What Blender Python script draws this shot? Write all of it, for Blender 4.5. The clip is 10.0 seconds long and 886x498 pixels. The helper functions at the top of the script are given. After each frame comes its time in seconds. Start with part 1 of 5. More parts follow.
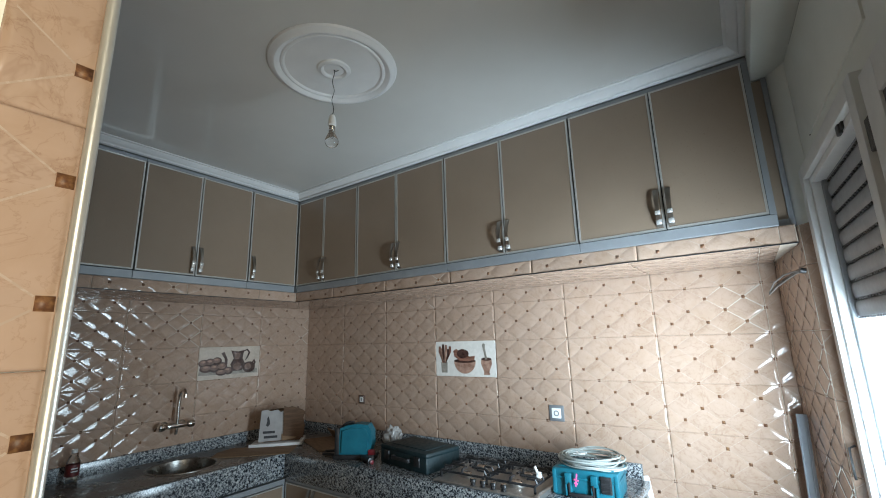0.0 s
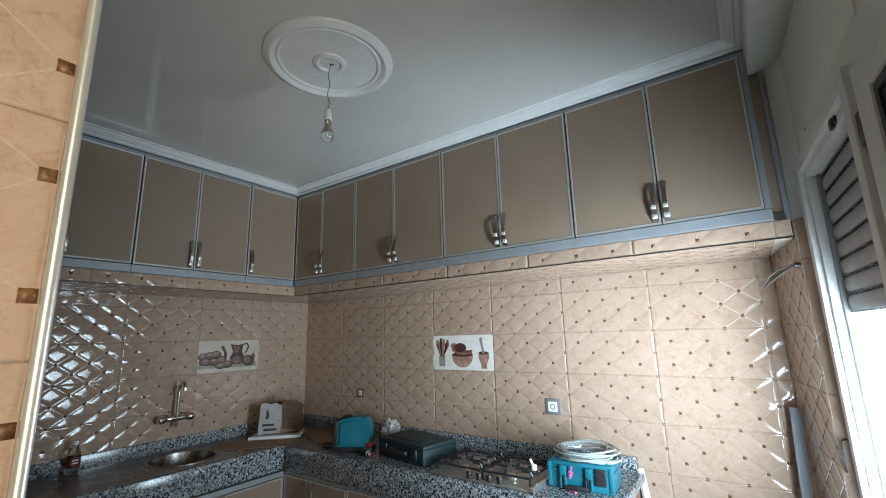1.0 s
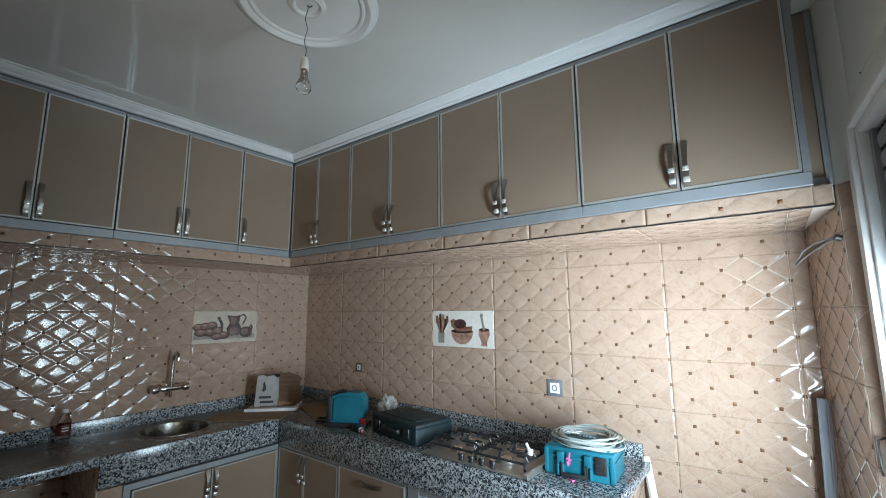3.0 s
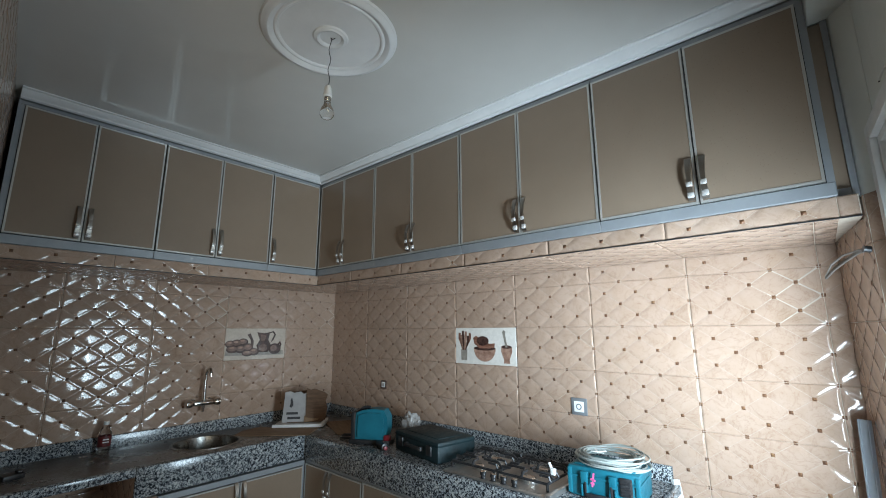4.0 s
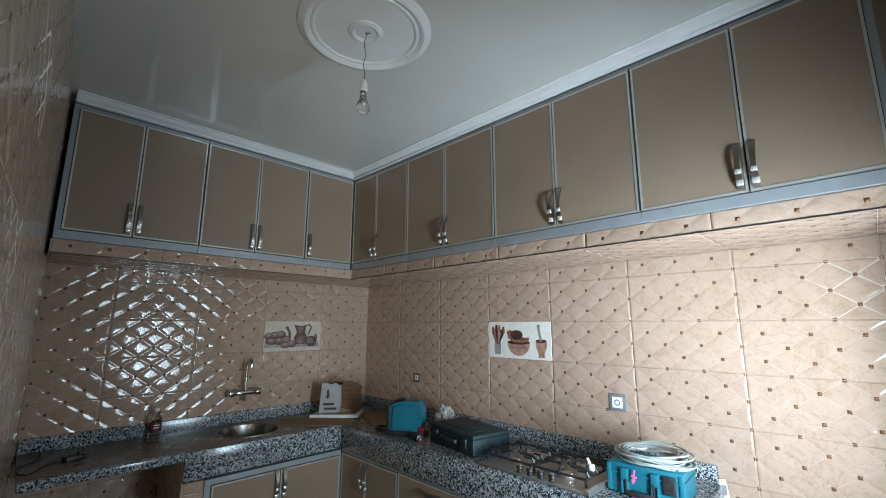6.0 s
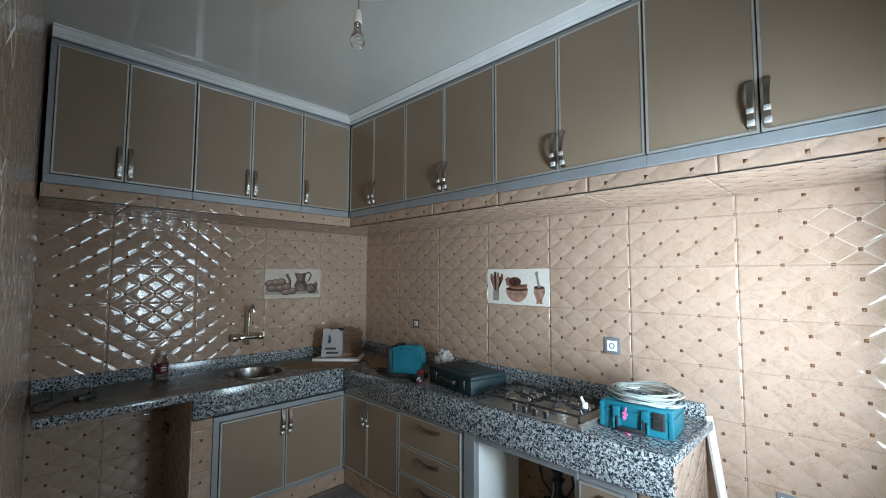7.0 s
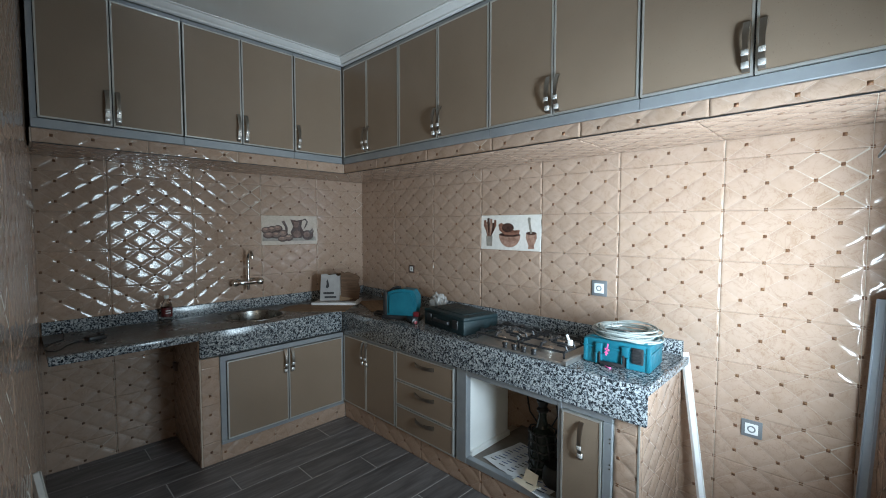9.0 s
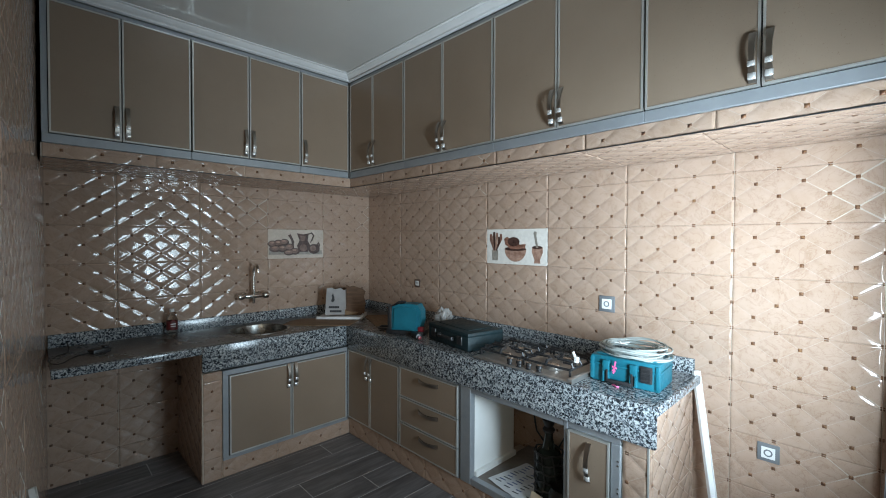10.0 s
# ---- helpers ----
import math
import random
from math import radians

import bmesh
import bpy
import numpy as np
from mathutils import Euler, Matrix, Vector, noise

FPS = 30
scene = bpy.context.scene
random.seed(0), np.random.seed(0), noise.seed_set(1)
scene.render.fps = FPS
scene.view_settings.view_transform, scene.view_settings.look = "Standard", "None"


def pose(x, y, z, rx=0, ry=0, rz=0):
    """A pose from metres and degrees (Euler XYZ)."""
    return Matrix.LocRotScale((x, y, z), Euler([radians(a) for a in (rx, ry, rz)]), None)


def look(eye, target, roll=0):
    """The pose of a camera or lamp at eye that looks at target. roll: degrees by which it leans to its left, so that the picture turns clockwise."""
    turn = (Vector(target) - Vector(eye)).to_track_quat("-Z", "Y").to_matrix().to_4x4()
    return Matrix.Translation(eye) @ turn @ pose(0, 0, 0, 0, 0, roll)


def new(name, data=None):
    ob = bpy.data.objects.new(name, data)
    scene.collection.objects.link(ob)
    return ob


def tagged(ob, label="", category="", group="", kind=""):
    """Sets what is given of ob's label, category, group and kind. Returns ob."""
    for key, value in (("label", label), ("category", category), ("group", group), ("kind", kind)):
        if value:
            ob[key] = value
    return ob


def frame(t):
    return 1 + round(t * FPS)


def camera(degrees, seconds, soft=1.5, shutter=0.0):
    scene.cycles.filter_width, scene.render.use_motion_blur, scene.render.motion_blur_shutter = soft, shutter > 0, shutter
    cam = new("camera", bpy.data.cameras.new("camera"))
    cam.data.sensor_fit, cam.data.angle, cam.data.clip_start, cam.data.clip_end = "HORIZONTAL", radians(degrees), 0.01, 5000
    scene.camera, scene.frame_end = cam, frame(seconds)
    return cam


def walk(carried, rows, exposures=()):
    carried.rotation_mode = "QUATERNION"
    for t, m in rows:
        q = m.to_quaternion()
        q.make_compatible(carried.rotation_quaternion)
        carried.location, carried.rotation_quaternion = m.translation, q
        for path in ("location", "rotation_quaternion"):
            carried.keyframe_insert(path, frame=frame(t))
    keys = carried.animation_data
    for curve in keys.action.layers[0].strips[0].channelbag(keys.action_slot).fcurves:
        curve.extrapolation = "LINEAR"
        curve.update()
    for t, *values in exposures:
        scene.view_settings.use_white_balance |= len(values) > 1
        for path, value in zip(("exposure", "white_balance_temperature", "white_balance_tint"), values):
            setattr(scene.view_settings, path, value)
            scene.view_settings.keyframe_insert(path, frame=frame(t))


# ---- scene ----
cam = camera(92.5, 10.0, 1.0)
PATH = [
    (0, (3.504, -2.686, 1.642), (2.385, -1.084, 2.067), -1.57),
    (0.5, (3.514, -2.682, 1.644), (2.395, -1.076, 2.056), -1.65),
    (1, (3.527, -2.676, 1.639), (2.4, -1.073, 2.039), -1.49),
    (1.5, (3.519, -2.689, 1.642), (2.384, -1.09, 2.038), -1.19),
    (2, (3.507, -2.663, 1.641), (2.367, -1.063, 2.017), -0.63),
    (2.5, (3.53, -2.522, 1.625), (2.375, -0.924, 1.959), -0.86),
    (2.7, (3.512, -2.482, 1.63), (2.339, -0.889, 1.93), -0.75),
    (3.8, (3.548, -2.442, 1.638), (2.263, -0.946, 1.974), -0.2),
    (4, (3.567, -2.46, 1.619), (2.274, -0.983, 1.998), -0.24),
    (4.5, (3.559, -2.442, 1.626), (2.229, -1.015, 2.066), -0.31),
    (5, (3.545, -2.455, 1.627), (2.17, -1.073, 2.076), -0.43),
    (5.2, (3.559, -2.478, 1.634), (2.17, -1.111, 2.084), -0.3),
    (6.3, (3.526, -2.472, 1.598), (2.126, -1.075, 1.898), 0.12),
    (6.5, (3.519, -2.457, 1.594), (2.111, -1.06, 1.852), 0.07),
    (7, (3.519, -2.459, 1.58), (2.11, -1.046, 1.712), 0.2),
    (7.5, (3.536, -2.468, 1.568), (2.128, -1.046, 1.57), 0.37),
    (8, (3.562, -2.487, 1.562), (2.165, -1.062, 1.437), 0.09),
    (8.5, (3.57, -2.503, 1.561), (2.175, -1.079, 1.393), 0.09),
    (9, (3.564, -2.484, 1.561), (2.167, -1.057, 1.452), 0.12),
    (9.5, (3.565, -2.476, 1.56), (2.165, -1.05, 1.483), -0.12),
    (10, (3.572, -2.437, 1.559), (2.138, -1.043, 1.517), 0.22),
]
walk(cam, [(t, look(eye, target, roll)) for t, eye, target, roll in PATH])

# ---------- light ----------
world = bpy.data.worlds.new("world")
scene.world = world
world.use_nodes = True
wn = world.node_tree
sky = wn.nodes.new("ShaderNodeTexSky")
sky.sky_type = "NISHITA"
sky.sun_disc = False
sky.sun_elevation, sky.sun_rotation = radians(50), radians(150)
wn.links.new(sky.outputs[0], wn.nodes["Background"].inputs[0])
wn.nodes["Background"].inputs[1].default_value = 0.12
scene.view_settings.exposure = 0.42

WALL_C = pose(3.75, 0, 0, 0, 0, -87.14)       # window wall: x along it, y outward
WALL_D = pose(2.954, -2.561, 0, 0, 0, 176.455)   # wall beside the doorway
WIN = dict(s0=0.612, s1=1.37, z0=0.72, z1=2.25)


def area_lamp(name, m, sx, sy, watts, colour):
    d = bpy.data.lights.new(name, "AREA")
    d.shape, d.size, d.size_y, d.energy, d.color = "RECTANGLE", sx, sy, watts, colour
    ob = new(name, d)
    ob.matrix_world = m
    return ob


# daylight in the opening below the half-lowered shutter
daylight = area_lamp("window_daylight", WALL_C @ pose(0.99, 0.03, 1.24) @ look((0, 0, 0), (0.22, -1.0, -0.30)), 0.62, 0.90, 18, (0.65, 0.86, 1.0))
daylight.data.spread = radians(165)
# added lamp in the same opening, brightening the hob wall like a sunlit reveal
hob_fill = area_lamp("hob_wall_fill", WALL_C @ pose(1.20, 0.075, 1.25) @ look((0, 0, 0), (-1.0, -0.98, 0.40)), 0.24, 0.85, 28, (0.675, 0.86, 1.0))
hob_fill.data.spread = radians(112)
# daylight in an assumed, unseen hall opening, added to brighten the door jamb
area_lamp("unseen_hall_light", WALL_C @ pose(3.08, 0.12, 1.60, -90, 0, 0), 0.56, 1.3, 15, (1.0, 0.89, 0.66))


# ---------- materials ----------
def material(name, base=(0.8, 0.8, 0.8), rough=0.5, metal=0.0, **more):
    m = bpy.data.materials.new(name)
    m.use_nodes = True
    b = m.node_tree.nodes["Principled BSDF"]
    b.inputs["Base Color"].default_value = (*base, 1)
    b.inputs["Roughness"].default_value = rough
    b.inputs["Metallic"].default_value = metal
    for k, v in more.items():
        b.inputs[k.replace("_", " ")].default_value = v
    return m


def nodes(m):
    t = m.node_tree
    return t, t.nodes["Principled BSDF"]


def add(t, kind, **values):
    n = t.nodes.new(kind)
    for k, v in values.items():
        n.inputs[k.replace("_", " ")].default_value = v
    return n


def ramp(t, source, stops):
    r = t.nodes.new("ShaderNodeValToRGB")
    e = r.color_ramp.elements
    while len(e) < len(stops):
        e.new(0.5)
    for el, (p, c) in zip(e, stops):
        el.position, el.color = p, (*c, 1)
    t.links.new(source, r.inputs[0])
    return r


def mottle(m, stops, scale, detail=4.0, rough=None, bump=0.0, bump_scale=None, stretch=None, spread=0.0, distortion=0.0):
    """Colour from noise in object space, shifted from object to object, with roughness and relief from finer noise."""
    t, b = nodes(m)
    co = t.nodes.new("ShaderNodeTexCoord")
    vec = co.outputs["Object"]
    info = t.nodes.new("ShaderNodeObjectInfo")
    off = t.nodes.new("ShaderNodeVectorMath")
    off.operation = "MULTIPLY_ADD"
    comb = t.nodes.new("ShaderNodeCombineXYZ")
    for i in range(3):
        t.links.new(info.outputs["Random"], comb.inputs[i])
    t.links.new(comb.outputs[0], off.inputs[0])
    off.inputs[1].default_value = (13.0, 7.0, 5.0)
    t.links.new(vec, off.inputs[2])
    vec = off.outputs[0]
    if stretch:
        mp = t.nodes.new("ShaderNodeMapping")
        mp.inputs["Scale"].default_value = stretch
        t.links.new(vec, mp.inputs[0])
        vec = mp.outputs[0]
    n = add(t, "ShaderNodeTexNoise", Scale=scale, Detail=detail, Roughness=0.6, Distortion=distortion)
    t.links.new(vec, n.inputs["Vector"])
    r = ramp(t, n.outputs["Fac"], stops)
    out = r.outputs[0]
    if spread:
        hsv = t.nodes.new("ShaderNodeHueSaturation")
        ma = t.nodes.new("ShaderNodeMapRange")
        ma.inputs["To Min"].default_value, ma.inputs["To Max"].default_value = 1 - spread, 1 + spread
        t.links.new(info.outputs["Random"], ma.inputs[0])
        t.links.new(ma.outputs[0], hsv.inputs["Value"])
        t.links.new(out, hsv.inputs["Color"])
        out = hsv.outputs[0]
    t.links.new(out, b.inputs["Base Color"])
    fine = add(t, "ShaderNodeTexNoise", Scale=bump_scale or scale * 6, Detail=3.0)
    t.links.new(vec, fine.inputs["Vector"])
    if rough:
        mr = t.nodes.new("ShaderNodeMapRange")
        mr.inputs["From Min"].default_value, mr.inputs["From Max"].default_value = 0.3, 0.7
        mr.inputs["To Min"].default_value, mr.inputs["To Max"].default_value = rough
        t.links.new(fine.outputs["Fac"], mr.inputs[0])
        t.links.new(mr.outputs[0], b.inputs["Roughness"])
    if bump:
        bp = add(t, "ShaderNodeBump", Strength=bump, Distance=0.002)
        t.links.new(fine.outputs["Fac"], bp.inputs["Height"])
        t.links.new(bp.outputs[0], b.inputs["Normal"])
    return m


TILE = mottle(material("tile_glaze", rough=0.1), [(0.25, (0.350, 0.240, 0.172)), (0.42, (0.395, 0.276, 0.206)), (0.6, (0.418, 0.298, 0.229)), (0.8, (0.398, 0.278, 0.208))],
              9.0, 6.0, rough=(0.06, 0.12), bump=0.03, bump_scale=40, spread=0.03, distortion=0.8)


def veined(m, scale, strength):
    """Fine darker marble veins over a colour, at two widths."""
    t, b = nodes(m)
    source = b.inputs["Base Color"].links[0].from_socket
    co = t.nodes.new("ShaderNodeTexCoord")
    info = t.nodes.new("ShaderNodeObjectInfo")
    off = t.nodes.new("ShaderNodeVectorMath")
    off.operation = "MULTIPLY_ADD"
    comb = t.nodes.new("ShaderNodeCombineXYZ")
    for i in range(3):
        t.links.new(info.outputs["Random"], comb.inputs[i])
    t.links.new(comb.outputs[0], off.inputs[0])
    off.inputs[1].default_value = (11.0, 17.0, 3.0)
    t.links.new(co.outputs["Object"], off.inputs[2])
    for k, width in ((1.0, 0.020), (2.6, 0.012)):
        n = add(t, "ShaderNodeTexNoise", Scale=scale * k, Detail=5.0, Roughness=0.62, Distortion=1.2)
        t.links.new(off.outputs[0], n.inputs["Vector"])
        low = tuple(1 - strength * c for c in (0.8, 1.0, 1.15))
        line = ramp(t, n.outputs["Fac"], [(0.5 - width, (1, 1, 1)), (0.5, low), (0.5 + width * 1.6, (1, 1, 1))])
        mul = t.nodes.new("ShaderNodeMix")
        mul.data_type, mul.blend_type = "RGBA", "MULTIPLY"
        mul.inputs["Factor"].default_value = 1.0
        t.links.new(source, mul.inputs["A"])
        t.links.new(line.outputs[0], mul.inputs["B"])
        source = mul.outputs["Result"]
    t.links.new(source, b.inputs["Base Color"])


veined(TILE, 7.0, 0.16)
DOT = mottle(material("tile_dot", rough=0.45), [(0.3, (0.06, 0.024, 0.013)), (0.5, (0.135, 0.058, 0.027)), (0.7, (0.27, 0.14, 0.058))], 110.0, 4.0, spread=0.25)
GROUT = mottle(material("grout"), [(0.3, (0.44, 0.36, 0.29)), (0.7, (0.53, 0.45, 0.37))], 30.0, rough=(0.7, 0.9), bump=0.3)
LINE = mottle(material("tile_groove", rough=0.2), [(0.3, (0.40, 0.305, 0.24)), (0.7, (0.44, 0.34, 0.27))], 30.0, rough=(0.2, 0.35))
FGROUT = mottle(material("floor_grout"), [(0.3, (0.36, 0.345, 0.335)), (0.7, (0.46, 0.445, 0.43))], 20.0, rough=(0.7, 0.9))
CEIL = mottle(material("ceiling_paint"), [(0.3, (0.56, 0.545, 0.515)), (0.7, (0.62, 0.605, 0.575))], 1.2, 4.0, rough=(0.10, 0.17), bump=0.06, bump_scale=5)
MOULD = mottle(material("moulding_paint"), [(0.3, (0.70, 0.70, 0.70)), (0.7, (0.77, 0.77, 0.77))], 6.0, rough=(0.3, 0.4), bump=0.03, bump_scale=9)
PAINT = mottle(material("wall_paint"), [(0.3, (0.76, 0.77, 0.72)), (0.7, (0.82, 0.83, 0.78))], 2.5, 5.0, rough=(0.35, 0.5), bump=0.12, bump_scale=12)
LAMINATE = mottle(material("taupe_laminate"), [(0.3, (0.235, 0.173, 0.125)), (0.7, (0.265, 0.197, 0.144))], 3.0, 6.0, rough=(0.27, 0.36), bump=0.04, bump_scale=180, spread=0.02)
ALU = mottle(material("grey_aluminium", metal=0.35), [(0.3, (0.28, 0.297, 0.315)), (0.7, (0.335, 0.352, 0.37))], 8.0, rough=(0.35, 0.5))
TRIM = mottle(material("silver_trim", metal=0.6), [(0.3, (0.55, 0.54, 0.51)), (0.7, (0.62, 0.61, 0.58))], 3.0, rough=(0.28, 0.36), bump_scale=6)
# near-black infill that paints the shade in the gaps round the doors
GAP_SHADE = material("gap_shade_black", (0.02, 0.02, 0.022), 0.8)
CARCASS = mottle(material("white_board"), [(0.3, (0.74, 0.74, 0.72)), (0.7, (0.80, 0.80, 0.78))], 5.0, rough=(0.4, 0.55))
CHROME = mottle(material("chrome", metal=1.0), [(0.3, (0.62, 0.60, 0.57)), (0.7, (0.72, 0.70, 0.67))], 30.0, rough=(0.08, 0.18))
NICKEL = mottle(material("brushed_nickel", metal=1.0), [(0.3, (0.28, 0.25, 0.22)), (0.7, (0.36, 0.32, 0.28))], 40.0, rough=(0.28, 0.4), stretch=(1, 1, 0.1))
BRIGHT = mottle(material("polished_nickel", metal=0.55), [(0.3, (0.78, 0.77, 0.75)), (0.7, (0.86, 0.85, 0.83))], 6.0, rough=(0.22, 0.3))
HOBSTEEL = mottle(material("brushed_hob_steel", metal=0.85), [(0.3, (0.42, 0.40, 0.38)), (0.7, (0.52, 0.50, 0.48))], 14.0, rough=(0.28, 0.40), stretch=(8, 1, 1))
STEEL = mottle(material("stainless_steel", metal=1.0), [(0.3, (0.50, 0.49, 0.47)), (0.7, (0.60, 0.59, 0.57))], 14.0, rough=(0.10, 0.2))
BLACK = mottle(material("black_plastic"), [(0.3, (0.012, 0.012, 0.013)), (0.7, (0.03, 0.03, 0.032))], 25.0, rough=(0.35, 0.5), bump=0.1)
IRON = mottle(material("black_enamel"), [(0.3, (0.006, 0.006, 0.006)), (0.7, (0.014, 0.013, 0.012))], 30.0, rough=(0.5, 0.65))
TEAL = mottle(material("teal_plastic"), [(0.3, (0.004, 0.095, 0.135)), (0.7, (0.008, 0.135, 0.185))], 10.0, rough=(0.35, 0.5), bump=0.1)
DGREEN = mottle(material("dark_green_plastic"), [(0.3, (0.003, 0.013, 0.016)), (0.7, (0.006, 0.024, 0.030))], 10.0, rough=(0.5, 0.7), bump=0.12)
RED = material("red_plastic", (0.16, 0.012, 0.018), 0.4)
PINK = material("pink_tag", (0.7, 0.12, 0.3), 0.5)
WHITEP = mottle(material("white_plastic"), [(0.3, (0.72, 0.72, 0.71)), (0.7, (0.80, 0.80, 0.79))], 12.0, rough=(0.3, 0.45))
CABLE = mottle(material("pale_grey_cable"), [(0.3, (0.26, 0.29, 0.28)), (0.7, (0.38, 0.41, 0.39))], 20.0, rough=(0.35, 0.5))
CARD = mottle(material("cardboard"), [(0.3, (0.17, 0.105, 0.06)), (0.7, (0.27, 0.175, 0.105))], 9.0, rough=(0.75, 0.9), bump=0.2, stretch=(1, 6, 1))
PAPERW = mottle(material("white_card"), [(0.3, (0.60, 0.60, 0.60)), (0.7, (0.74, 0.74, 0.74))], 14.0, rough=(0.5, 0.7), bump=0.15)
INK = material("dark_ink", (0.03, 0.03, 0.035), 0.6)
INKBLUE = material("blue_ink", (0.05, 0.08, 0.22), 0.6)
DECOR_BEIGE = mottle(material("decor_beige_glaze"), [(0.3, (0.47, 0.39, 0.32)), (0.7, (0.58, 0.50, 0.42))], 7.0, rough=(0.22, 0.32))
# darker copy of the cardboard, with the corner's shade in its colour
SHADECARD = mottle(material("shaded_cardboard"), [(0.3, (0.075, 0.040, 0.023)), (0.7, (0.14, 0.08, 0.047))], 11.0, rough=(0.8, 0.95), bump=0.3, stretch=(1, 6, 1))
DECOR = mottle(material("decor_glaze"), [(0.3, (0.66, 0.62, 0.57)), (0.7, (0.74, 0.70, 0.65))], 5.0, rough=(0.22, 0.32))
PRINT1 = mottle(material("print_wood"), [(0.3, (0.11, 0.045, 0.03)), (0.55, (0.24, 0.11, 0.075)), (0.8, (0.40, 0.22, 0.16))], 22.0, rough=(0.25, 0.35), stretch=(1, 3, 1))
PRINT2 = mottle(material("print_clay"), [(0.3, (0.20, 0.10, 0.07)), (0.7, (0.45, 0.28, 0.21))], 25.0, rough=(0.25, 0.35))
PRINT5 = mottle(material("print_brown"), [(0.3, (0.10, 0.055, 0.042)), (0.7, (0.24, 0.15, 0.115))], 28.0, rough=(0.25, 0.35))
PRINT3 = mottle(material("print_dark"), [(0.3, (0.025, 0.012, 0.010)), (0.7, (0.09, 0.045, 0.035))], 30.0, rough=(0.25, 0.35))
PRINT4 = mottle(material("print_grey"), [(0.3, (0.20, 0.18, 0.15)), (0.7, (0.34, 0.30, 0.26))], 30.0, rough=(0.25, 0.35))
SOCKFR = material("socket_grey", (0.16, 0.17, 0.18), 0.4)
SOCKBR = material("socket_brown", (0.10, 0.06, 0.045), 0.4)
BULBGLASS = material("bulb_glass", (1, 1, 1), 0.02, Transmission_Weight=1.0, IOR=1.45)
SINKSTEEL = mottle(material("dull_steel", metal=1.0), [(0.3, (0.20, 0.19, 0.175)), (0.7, (0.30, 0.29, 0.27))], 14.0, rough=(0.25, 0.36))
GREYCARD = mottle(material("printed_card"), [(0.3, (0.28, 0.27, 0.27)), (0.7, (0.38, 0.37, 0.37))], 9.0, rough=(0.4, 0.6), bump=0.2)
PETGLASS = material("clear_bottle", (0.95, 0.97, 0.97), 0.05, Transmission_Weight=1.0, IOR=1.3)
SHUTTER = mottle(material("grey_shutter"), [(0.3, (0.25, 0.26, 0.28)), (0.7, (0.32, 0.33, 0.35))], 10.0, rough=(0.4, 0.55))
LABELRED = mottle(material("red_label"), [(0.4, (0.06, 0.010, 0.010)), (0.6, (0.15, 0.018, 0.018))], 40.0)


